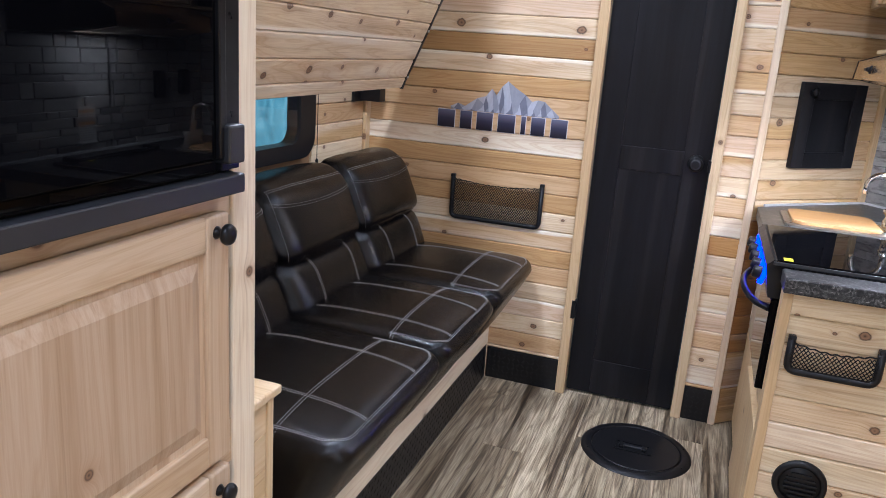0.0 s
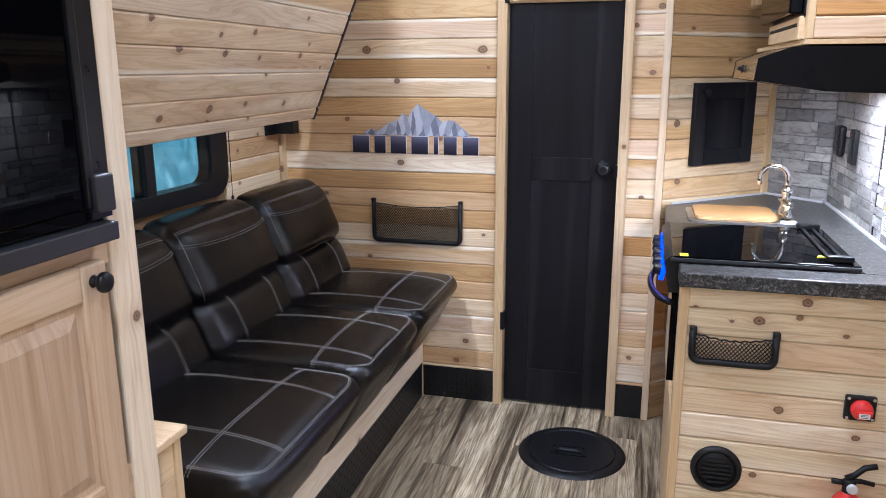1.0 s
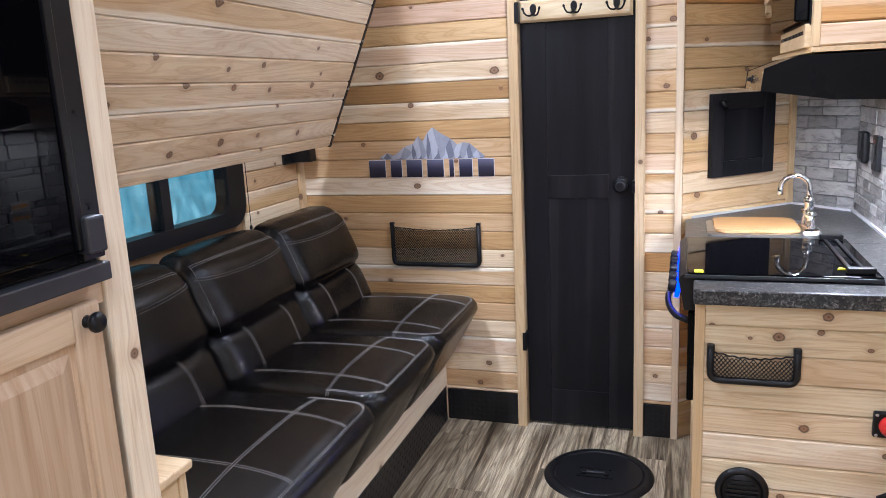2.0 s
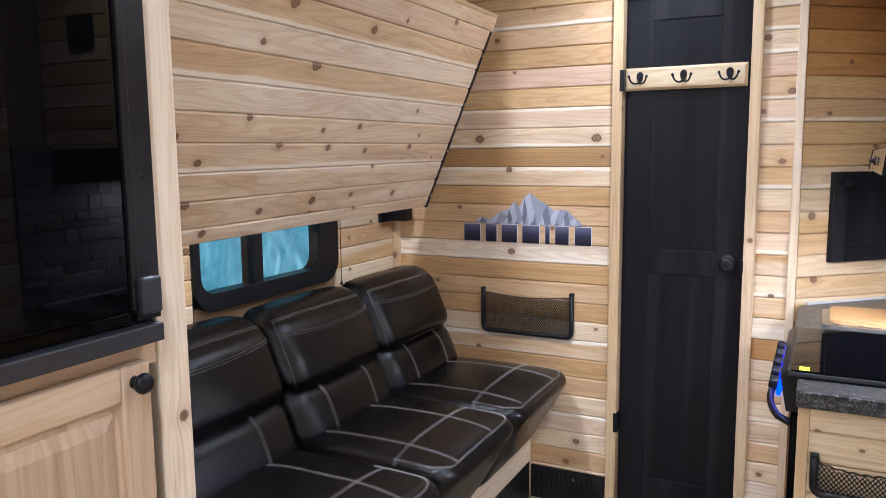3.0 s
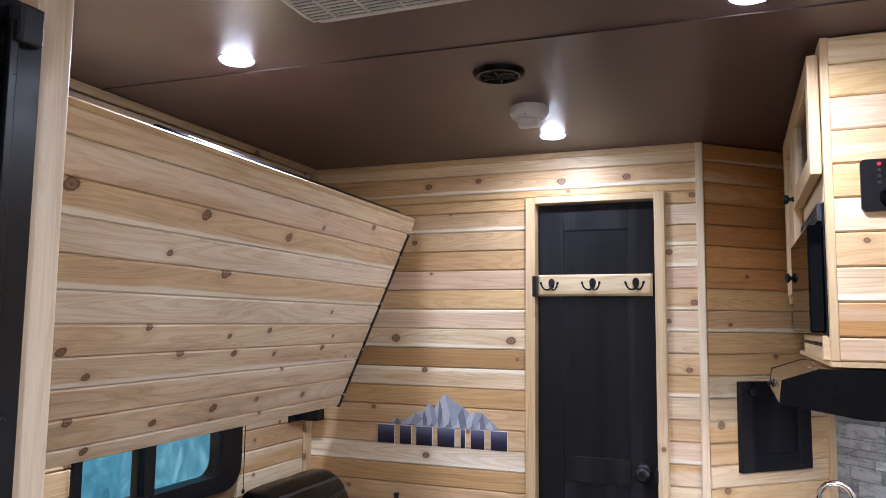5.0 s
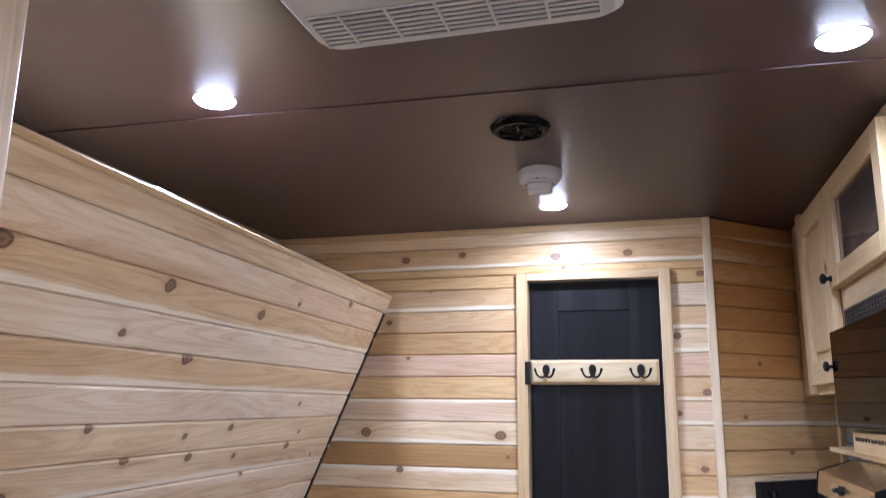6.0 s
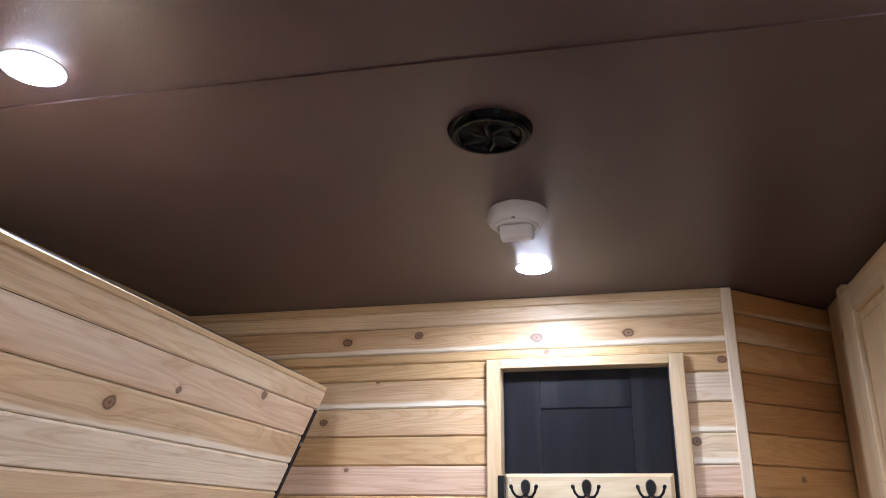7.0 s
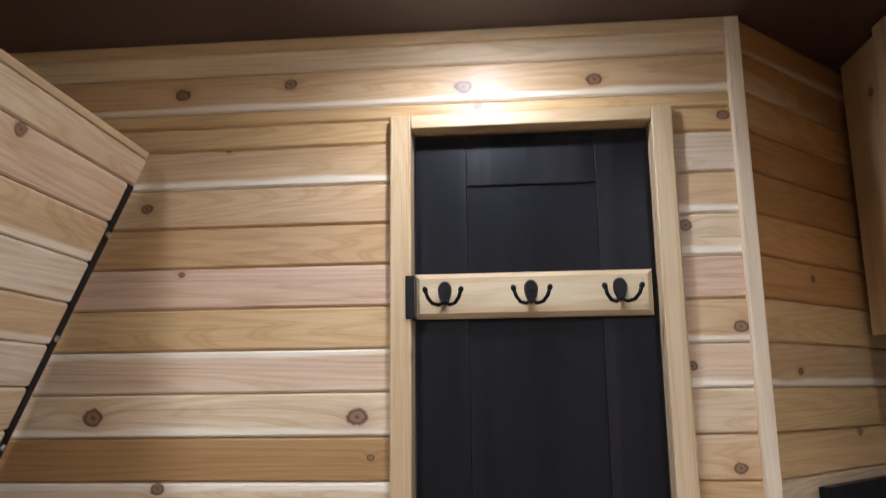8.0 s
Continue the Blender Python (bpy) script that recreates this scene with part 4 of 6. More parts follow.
for k in range(5):
    y = 2.22 + 0.092 * k
    kn = part("knob", lathe(bmesh.new(), [(0, 0), (0.021, 0), (0.021, 0.006), (0.017, 0.010), (0.016, 0.030), (0.012, 0.033), (0, 0.033)], (0.2525, y, 0.847), (-1, 0, 0.19), 20), black_plastic, stove, smooth=True)
    part("light_ring", lathe(bmesh.new(), [(0.0215, 0.001), (0.029, 0.001), (0.029, 0.012), (0.0215, 0.012), (0.0215, 0.001)], (0.2525, y, 0.847), (-1, 0, 0.19), 20), blue_glow, kn, "glowing blue ring")
part("oven_door", B(0.272, 0.311, 2.170, 2.644, 0.545, 0.795, bev=0.004), glass_black, stove, "black glass oven door")
pts = [(0.272 - 0.055 * math.sin(math.pi * k / 12) ** 0.5, 2.19 + 0.43 * k / 12, 0.765) for k in range(13)]
part("handle", tube(bmesh.new(), pts, 0.009, 10), black_metal, stove, "black curved handle", smooth=True)

# sink, cutting board, tap
sink = thing("sink", (0.5, 2.88, 0.885), "stainless drop-in sink under a cutting board", "sink")
put = lambda u, v, dd: Vector((0.505 + u, 2.875 + v, CT + dd))
part("rim", ring_plate(bmesh.new(), round_rect(0.345, 0.27, 0.03), round_rect(0.30, 0.225, 0.03), 0.0, 0.006, put), steel, sink, "bright steel rim")
part("bowl", B(0.355, 0.655, 2.765, 2.985, CT + 0.0005, CT + 0.002), steel, sink)
board = thing("cutting_board", (0.485, 2.885, 0.893), "pale bamboo cutting board laid over the sink", "cutting board")
bm = bmesh.new()
pts = round_rect(0.262, 0.245, 0.03)
prism(bm, [(0.486 + u, 2.885 + v) for u, v in pts], 0.892, 0.902)
bmesh.ops.bevel(bm, geom=[e for e in bm.edges if abs(e.verts[0].co.z - e.verts[1].co.z) < 1e-5], offset=0.0025, segments=2, affect="EDGES")
bamboo = cedar("bamboo", 0, [(0.50, 0.285, 0.13), (0.48, 0.27, 0.12)], sap=(0.55, 0.34, 0.17), knot_amount=0.0)
part("board", bm, bamboo, board)
tap = thing("tap", (0.655, 2.86, 0.885), "chrome gooseneck kitchen tap", "tap")
part("base", B(0.624, 0.676, 2.80, 2.92, CT, CT + 0.014, bev=0.005), chrome, tap)
part("body", lathe(bmesh.new(), [(0.019, 0), (0.019, 0.03), (0.015, 0.035), (0.014, 0.075), (0.018, 0.08), (0.016, 0.095), (0.009, 0.10)], (0.648, 2.86, CT + 0.014), (0, 0, 1), 20), chrome, tap, smooth=True)
neck = [(0.648, 2.86, CT + 0.10), (0.648, 2.86, CT + 0.138)] + [(0.648 - 0.045 + 0.045 * math.cos(a), 2.86, CT + 0.138 + 0.045 * math.sin(a)) for a in [math.pi * k / 12 for k in range(1, 13)]] + [(0.558, 2.86, CT + 0.118)]
part("spout", tube(bmesh.new(), neck, 0.0085, 12), chrome, tap, smooth=True)
for y in (2.815, 2.905):
    part("handle", lathe(bmesh.new(), [(0.014, 0), (0.014, 0.015), (0.010, 0.02), (0.010, 0.035), (0.017, 0.04), (0.017, 0.052), (0.008, 0.058), (0, 0.058)], (0.648, y, CT + 0.014), (0, 0, 1), 16), chrome, tap, smooth=True)

# ---- upper cabinet ----
UX, UY = 0.548, 2.132
upper = thing("upper_cabinet", (0.7, 2.5, 1.45), "pale cedar wall cabinet over the stove", "cabinet")
part("end_backing", B(0.566, RIGHT - 0.001, UY + 0.013, UY + 0.03, 1.452, CEIL - 0.002), brown, upper)
part("stile", B(UX, 0.565, UY - 0.001, UY + 0.03, 1.452, CEIL - 0.002, bev=0.002), wood_z, upper)
part("bottom", B(UX, RIGHT - 0.002, UY, 3.0, 1.440, 1.4515), wood_y, upper)
FAR = 3.30
part("rail", B(UX, 0.565, UY + 0.031, FAR, 2.13, CEIL - 0.002, bev=0.001), wood_y, upper)
part("rail", B(UX, 0.565, UY + 0.031, 2.66, 1.802, 1.880, bev=0.001), wood_y, upper)
part("stile", B(UX, 0.565, 2.661, FAR, 1.60, 2.129), wood_z, upper)
part("filler", B(0.530, 0.5475, 3.075, 3.125, 1.60, CEIL - 0.003, bev=0.002), wood_z, upper, "cedar edge strip by the wall")
part("bottom", B(0.566, RIGHT - 0.002, 2.72, 3.20, 1.600, 1.612), wood_y, upper)
part("side_panel", B(0.566, RIGHT - 0.002, 2.708, 2.7195, 1.452, 1.612), wood_x, upper)
part("back", B(0.60, 0.61, UY + 0.031, 2.66, 1.880, 2.13), brown, upper)
gd = part("door", B(0.522, 0.546, 2.150, 2.205, 1.862, 2.135, bev=0.003), wood_z, upper, "cedar door frame with a dark glass pane")
part("stile", B(0.522, 0.546, 2.585, 2.672, 1.862, 2.135, bev=0.003), wood_z, gd)
part("rail", B(0.5225, 0.546, 2.205, 2.585, 2.078, 2.135, bev=0.003), wood_y, gd)
part("rail", B(0.5225, 0.546, 2.205, 2.585, 1.862, 1.913, bev=0.003), wood_y, gd)
smoke_glass = surf("smoked_glass", (0.018, 0.013, 0.010), (0.14, 0.115, 0.10), 11, 0.10, relief=0.0, spread=0.04)
part("pane", B(0.532, 0.537, 2.205, 2.585, 1.913, 2.078), smoke_glass, gd, "smoked patterned glass pane")
knob("knob", (0.522, 2.655, 1.887), (-1, 0, 0), gd, black_metal, 0.014)
nd = part("door", B(0.537, 0.546, 2.70, 3.045, 1.65, 2.12), wood_z, upper, "narrow cedar door")
for a in ((2.680, 2.750), (2.990, 3.060)):
    part("stile", B(0.522, 0.546, *a, 1.625, 2.135, bev=0.003), wood_z, nd)
for a in ((1.625, 1.69), (2.07, 2.135)):
    part("rail", B(0.5225, 0.546, 2.75, 2.990, *a, bev=0.003), wood_y, nd)
part("raised_panel", B(0.528, 0.538, 2.775, 2.965, 1.715, 2.045, bev=0.006), wood_z, nd)
knob("knob", (0.522, 2.712, 1.665), (-1, 0, 0), nd, black_metal, 0.014)
upper.location.x -= 0.018
micro = thing("microwave", (0.7, 2.4, 1.50), "black built-in microwave oven in the wall cabinet", "microwave")
part("body", B(0.545, RIGHT - 0.02, 2.165, 2.660, 1.502, 1.800), black_plastic, micro)
part("door", B(0.512, 0.544, 2.170, 2.690, 1.512, 1.752, bev=0.004), glass_black, micro, "glossy black microwave door")
part("vent_plate", B(0.534, 0.544, 2.170, 2.610, 1.760, 1.800, bev=0.001), grey_black, micro)
for r in range(3):
    for k in range(18):
        part("slot", B(0.5325, 0.5345, 2.185 + 0.0235 * k, 2.203 + 0.0235 * k, 1.766 + 0.011 * r, 1.771 + 0.011 * r), black_plastic, micro)
vs = part("vent_strip", B(UX - 0.012, 0.566, 2.165, 2.655, 1.4525, 1.506, bev=0.002), wood_y, upper, "cedar strip with vent slots")
for k in range(16):
    part("slot", B(UX - 0.0135, UX - 0.010, 2.19 + 0.028 * k, 2.208 + 0.028 * k, 1.482, 1.491), black_plastic, vs)
micro.location.x -= 0.018
hood_steel = surf("champagne_steel", (0.66, 0.52, 0.34), (0.74, 0.60, 0.41), 6, 0.24, metal=1.0, relief=0.05, stretch=(20, 1, 20))
hood = thing("range_hood", (0.65, 2.4, 1.33), "range hood with a bright front and black ends", "range hood")
prof = [(0.520, 1.4385), (0.446, 1.412), (0.440, 1.362), (0.60, 1.338), (RIGHT - 0.007, 1.330), (RIGHT - 0.007, 1.4385)]
canopy = prof[:4] + [(0.68, 1.3365), (0.68, 1.356), (0.80, 1.356), (0.80, 1.3327)] + prof[4:]
part("body", extrude_y(bmesh.new(), [(x + 0.002 if x < 0.6 else x, z - 0.001) for x, z in canopy], UY + 0.004, 2.655), hood_steel, hood, "bright champagne steel canopy")
cap = [(0.521, 1.4387), (0.4465, 1.4125), (0.4405, 1.3610), (0.60, 1.335), (RIGHT - 0.0065, 1.327), (RIGHT - 0.0065, 1.4388)]
part("end_cap", extrude_y(bmesh.new(), cap, UY + 0.0005, UY + 0.0038), hood_black, hood, "black end cap")
part("end_cap", extrude_y(bmesh.new(), cap, 2.6555, 2.659), hood_black, hood, "black end cap")
part("knob", lathe(bmesh.new(), [(0.011, 0), (0.011, 0.004), (0.006, 0.006), (0.005, 0.012), (0, 0.012)], (0.4435, 2.40, 1.388), (-1, 0, 0.1), 16), black_plastic, hood)
part("lamp", B(0.69, 0.79, 2.38, 2.62, 1.350, 1.3545), glow("hood_lens", (0.95, 0.96, 1.05, 1), 100.0), hood, "lit hood lamp")
part("wing", B(0.428, 0.434, 2.388, 2.412, 1.385, 1.392, bev=0.001), black_plastic, hood)

hood.location.x -= 0.016
hood.location.z -= 0.004

# ---- ceiling fittings ----
lens = lathe(bmesh.new(), [(0.0405, -0.0012), (0.0392, -0.0038), (0.030, -0.0050), (0.015, -0.0055), (0, -0.0056)], (0, 0, 0), (0, 0, 1), 20)
puck = thing("ceiling_light", (0, 0, 0), "round lit ceiling puck light", "ceiling light", "ceiling puck lights", m=Matrix())
part("bezel", lathe(bmesh.new(), [(0.0420, 0.0), (0.0427, -0.0014), (0.0437, -0.0014), (0.0446, 0.0)], (0, 0, 0), (0, 0, 1), 24), white_plastic, puck, smooth=True, local=True)
part("lens", lens, lamp_glow, puck, "glowing lens", smooth=True, local=True)
for x, y, watts in PUCKS[1:]:
    copy_thing(puck, pose(x, y, CEIL))
puck.matrix_world = pose(*PUCKS[0][:2], CEIL)

ac = thing("air_conditioner", (-0.208, 1.335, CEIL), "white ceiling air conditioner with louvred grilles", "air conditioner")
put = lambda u, v, dd: Vector((-0.207 + u, 1.333 + v, CEIL + dd))
bm = bmesh.new()
base, low = round_rect(0.492, 0.545, 0.03), round_rect(0.462, 0.515, 0.035)
r0 = [bm.verts.new(put(u, v, 0.0)) for u, v in base]
r1 = [bm.verts.new(put(u, v, -0.034)) for u, v in round_rect(0.486, 0.539, 0.032)]
r2 = [bm.verts.new(put(u, v, -0.046)) for u, v in low]
for a, b_ in ((r0, r1), (r1, r2)):
    for i in range(len(a)):
        j = (i + 1) % len(a)
        bm.faces.new((a[i], a[j], b_[j], b_[i]))
bm.faces.new(r2)
part("shell", bm, white_plastic, ac, "white plastic shell")
GX0, GX1 = -0.426, 0.004
for gy0, gy1 in ((1.480, 1.572), (1.092, 1.178)):
    gr = part("grille", B(GX0, GX1, gy0, gy1, CEIL - 0.0468, CEIL - 0.0462), surf("grille_dark", (0.10, 0.10, 0.105), (0.13, 0.13, 0.14), 30, 0.6), ac, "louvred grille")
    for k in range(8):
        y = gy0 + (gy1 - gy0) * k / 7
        part("slat", B(GX0 - 0.002, GX1 + 0.002, y - 0.0026, y + 0.0026, CEIL - 0.0500, CEIL - 0.0465, bev=0.001), white_plastic, gr)
    for k in (0.0, 0.12, 0.29, 0.465, 0.64, 0.825, 1.0):
        x = GX0 + (GX1 - GX0) * k
        part("rib", B(x - 0.002, x + 0.002, gy0, gy1, CEIL - 0.0515, CEIL - 0.0466), white_plastic, gr)
part("panel", B(-0.333, -0.093, 1.21, 1.44, CEIL - 0.0520, CEIL - 0.0461, bev=0.003), white_plastic, ac, "raised control panel")
part("sensor", lathe(bmesh.new(), [(0.019, 0), (0.019, -0.003), (0.014, -0.005), (0, -0.005)], (-0.213, 1.39, CEIL - 0.052), (0, 0, 1), 20), grey_black, ac, "round dark sensor")

speaker = thing("ceiling_speaker", (-0.211, 2.120, CEIL), "round black ceiling loudspeaker", "loudspeaker")
part("ring", lathe(bmesh.new(), [(0.047, 0.0), (0.047, -0.008), (0.054, -0.013), (0.064, -0.010), (0.068, 0.0)], (-0.211, 2.120, CEIL), (0, 0, 1), 32), glass_black, speaker, "glossy black ring", smooth=True)
part("cone", lathe(bmesh.new(), [(0.0475, -0.006), (0.030, -0.002), (0.014, -0.001), (0.010, -0.006), (0, -0.008)], (-0.211, 2.120, CEIL), (0, 0, 1), 32), hood_black, speaker, smooth=True)
for k in range(6):
    a = k * math.pi / 3 + 0.2
    c, s_ = math.cos(a), math.sin(a)
    p0 = Vector((-0.211 + 0.008 * c, 2.120 + 0.008 * s_, CEIL - 0.009))
    p1 = Vector((-0.211 + 0.048 * math.cos(a + 0.5), 2.120 + 0.048 * math.sin(a + 0.5), CEIL - 0.009))
    part("spoke", tube(bmesh.new(), [p0, (p0 + p1) / 2 + Vector((-s_, c, 0)) * -0.006, p1], 0.003, 6), black_plastic, speaker, smooth=True)

smoke = thing("smoke_alarm", (-0.217, 2.449, CEIL), "white eight-sided smoke alarm with a button", "smoke alarm")
bm = bmesh.new()
prev = None
for r, h in ((0.0555, 0.0), (0.0565, -0.014), (0.055, -0.022), (0.050, -0.031), (0.043, -0.034), (0.001, -0.0345)):
    ring_ = []
    for k in range(64):
        a = 2 * math.pi * k / 64
        lobe = 1 + 0.055 * max(0.0, math.cos(4 * (a - math.pi / 2))) ** 3 * min(1.0, r / 0.05)
        ring_.append(bm.verts.new((-0.217 + r * lobe * math.cos(a), 2.449 + r * lobe * math.sin(a), CEIL + h)))
    if prev:
        for k in range(64):
            bm.faces.new((prev[k], prev[(k + 1) % 64], ring_[(k + 1) % 64], ring_[k]))
    prev = ring_
part("body", bm, white_plastic, smoke, smooth=True)
part("ring", lathe(bmesh.new(), [(0.044, -0.034), (0.043, -0.038), (0.038, -0.039), (0.036, -0.034)], (-0.217, 2.449, CEIL), (0, 0, 1), 24), white_plastic, smoke, smooth=True)
bb = B(-0.249, -0.185, 2.425, 2.467, CEIL - 0.062, CEIL - 0.0335, bev=0.006, seg=3)
for v in bb.verts:
    # the grip is waisted and narrows towards its foot
    k = (CEIL - 0.0335 - v.co.z) / 0.0285
    v.co.y = 2.446 + (v.co.y - 2.446) * (1 - 0.35 * k)
    v.co.z += 0.006 * max(0.0, 1 - abs(v.co.x + 0.217) / 0.02) * k
part("button", bb, white_plastic, smoke, "white test button")
part("sounder", lathe(bmesh.new(), [(0.004, 0), (0.004, -0.001), (0, -0.001)], (-0.217, 2.401, CEIL - 0.0325), (0, 0, 1), 10), grey_black, smoke)


# ---- things on the walls ----
hooks = thing("hook_rail", (-0.14, 3.075, 1.63), "pale wooden coat rail with three black double hooks", "coat rack")
hb = bmesh.new()
hx0, hx1, hz0, hz1 = -0.349, 0.068, 1.629, 1.709
back_ = [hb.verts.new((x, 3.0855, z)) for x, z in ((hx0, hz0), (hx1, hz0), (hx1, hz1), (hx0, hz1))]
mid_ = [hb.verts.new((x, 3.0745, z)) for x, z in ((hx0, hz0), (hx1, hz0), (hx1, hz1), (hx0, hz1))]
fr_ = [hb.verts.new((x, 3.067, z)) for x, z in ((hx0 + 0.009, hz0 + 0.009), (hx1 - 0.009, hz0 + 0.009), (hx1 - 0.009, hz1 - 0.009), (hx0 + 0.009, hz1 - 0.009))]
for p, q in ((back_, mid_), (mid_, fr_)):
    for i in range(4):
        hb.faces.new((p[i], p[(i + 1) % 4], q[(i + 1) % 4], q[i]))
hb.faces.new(fr_)
hb.faces.new(back_[::-1])
part("board", hb, cedar("pale_maple", 0, [(0.62, 0.50, 0.32), (0.64, 0.52, 0.34)], sap=(0.70, 0.58, 0.40), knot_amount=0.0), hooks, "pale bevelled board")
for x in (-0.295, -0.143, 0.011):
    hk = bmesh.new()
    out_ = []
    for k in range(20):
        a = 2 * math.pi * k / 20
        wd = 0.0125 * (1.0 if math.sin(a) > 0 else 0.45 + 0.55 * abs(math.cos(a)))
        out_.append((x + wd * math.cos(a), 1.679 + (0.016 if math.sin(a) > 0 else 0.027) * math.sin(a)))
    lo_ = [hk.verts.new((p, 3.0668, q)) for p, q in out_]
    hi_ = [hk.verts.new((x + (p - x) * 0.8, 3.061, 1.679 + (q - 1.679) * 0.85)) for p, q in out_]
    hk.faces.new(hi_)
    for i in range(20):
        hk.faces.new((lo_[i], lo_[(i + 1) % 20], hi_[(i + 1) % 20], hi_[i]))
    hook = part("hook", hk, black_metal, hooks, "black double coat hook")
    for s in (-1, 1):
        pts = [(x, 3.063, 1.658), (x + s * 0.010, 3.052, 1.651), (x + s * 0.020, 3.040, 1.653), (x + s * 0.027, 3.032, 1.662), (x + s * 0.031, 3.029, 1.675)]
        part("prong", tube(bmesh.new(), pts, 0.0034, 8), black_metal, hook, smooth=True)
        part("tip", lathe(bmesh.new(), [(0, -0.006), (0.0045, -0.003), (0.005, 0.001), (0.003, 0.005), (0, 0.006)], pts[-1], (s * 0.3, -0.2, 1), 10), black_metal, hook, smooth=True)
for sx in (hx0 + 0.016, hx1 - 0.016):
    for sz in (hz0 + 0.017, hz1 - 0.017):
        part("screw", lathe(bmesh.new(), [(0, 0), (0.0026, 0), (0.002, 0.0008), (0, 0.001)], (sx, 3.067, sz), (0, -1, 0), 8), steel, hooks)


def net_pocket(m, w, h, label):
    """A black framed net pocket; local x along the wall, z up, facing -y."""
    pk = thing("net_pocket", (0, 0, 0), label, "storage net", "net pockets", m=m)
    r = 0.014
    path = [(0, h), (0, r + 0.02)] + [(0.02 - 0.02 * math.cos(a) , 0.02 - 0.02 * math.sin(a)) for a in [math.pi / 2 * k / 5 for k in range(1, 6)]]
    path += [(w - 0.02 + 0.02 * math.sin(a), 0.02 - 0.02 * math.cos(a)) for a in [math.pi / 2 * k / 5 for k in range(0, 6)]] + [(w, h)]
    bm = bmesh.new()
    tube(bm, [(u, -0.010, v) for u, v in path], 0.0095, 8)
    part("frame", bm, black_plastic, pk, "rounded black plastic frame", smooth=True, local=True)
    for u in (0.0, w):
        part("clip", B(u - 0.009, u + 0.009, -0.019, -0.001, h - 0.006, h + 0.006, bev=0.003), black_plastic, pk, local=True)
    bm = bmesh.new()
    sag = lambda u: h - 0.012 - 0.014 * math.sin(math.pi * u / w) + 0.0016 * math.sin(u * 260)
    cell = 0.0100
    n = int(w / cell) + 2
    m_ = int(h / (cell * 0.62)) + 2
    for i in range(n):
        for j in range(m_):
            for s in (-1, 1):
                u0, v0 = i * cell + (cell / 2 if j % 2 else 0), j * cell * 0.62
                u1, v1 = u0 + s * cell / 2, v0 + cell * 0.62
                if not (0 <= u0 <= w and 0 <= u1 <= w and v1 > 0.004) or v1 > sag(max(0, min(w, u1))):
                    continue
                t_ = 0.0015
                vs = [bm.verts.new((u + du, -0.012 - 0.008 * math.sin(math.pi * v / h), v)) for u, v, du in ((u0, v0, -t_), (u0, v0, t_), (u1, v1, t_), (u1, v1, -t_))]
                ws = [bm.verts.new(x.co + Vector((0, 0.0014, 0))) for x in vs]
                bm.faces.new(vs)
                bm.faces.new(ws[::-1])
                for k in range(4):
                    bm.faces.new((vs[k], ws[k], ws[(k + 1) % 4], vs[(k + 1) % 4]))
    tagged(part("net", bm, black_plastic, pk, "black elastic mesh", local=True), kind="stuff")
    part("hem", tube(bmesh.new(), [(w * k / 40, -0.014, sag(w * k / 40)) for k in range(41)], 0.0022, 6), black_plastic, pk, local=True)
    return pk


net_pocket(pose(-0.908, BACK - 0.001, 0.688), 0.374, 0.172, "black net storage pocket on the cedar wall")
net_pocket(pose(0.328, 2.095, 0.644), 0.200, 0.088, "small black net pocket on the kitchen unit end")

# small dark door on the angled wall
HAT = Matrix(((d.x, nrm.x, 0, A0.x + d.x * 0.117), (d.y, nrm.y, 0, A0.y + d.y * 0.117), (0, 0, 1, 1.027), (0, 0, 0, 1)))
hat = thing("wall_cabinet_door", (0, 0, 0), "small black-stained cupboard door in the angled wall", "cabinet door", m=HAT)
hw, hh, hs = 0.318, 0.308, 0.058
for a, b_ in ((0, hs), (hw - hs, hw)):
    part("stile", B(a, b_, -0.021, -0.001, 0, hh, bev=0.002), dark_z, hat, local=True)
for a, b_ in ((0, hs), (hh - hs, hh)):
    part("rail", B(hs, hw - hs, -0.0206, -0.001, a, b_, bev=0.0015), dark_z, hat, local=True)
part("panel", B(hs - 0.004, hw - hs + 0.004, -0.013, -0.001, hs - 0.004, hh - hs + 0.004), dark_z, hat, local=True)
kb = lathe(bmesh.new(), [(0, 0), (0.009, 0), (0.006, 0.007), (0.008, 0.012), (0.0145, 0.015), (0.0145, 0.019), (0.010, 0.024), (0, 0.025)], (0.040, -0.021, hh - 0.036), (0, -1, 0), 20)
part("knob", kb, black_metal, hat, "round black knob", smooth=True, local=True)

# wall emblem: a grey mountain over a row of plain dark bars
emb = thing("wall_emblem", (-0.715, BACK, 1.05), "grey-blue mountain emblem over a row of dark bars", "wall decal")
rock = [surf("emblem_" + n_, c, tuple(v * 1.25 for v in c), 60, 0.5, stretch=(1, 1, 0.5)) for n_, c in (("light", (0.40, 0.42, 0.475)), ("mid", (0.27, 0.285, 0.335)), ("shade", (0.15, 0.162, 0.205)))]
ridge = [(-0.945, 1.138), (-0.915, 1.153), (-0.885, 1.142), (-0.835, 1.178), (-0.800, 1.188), (-0.777, 1.219), (-0.757, 1.196), (-0.735, 1.232), (-0.713, 1.253), (-0.680, 1.229), (-0.640, 1.206), (-0.612, 1.182), (-0.588, 1.190), (-0.560, 1.186), (-0.530, 1.160), (-0.500, 1.136)]
rng = random.Random(4)
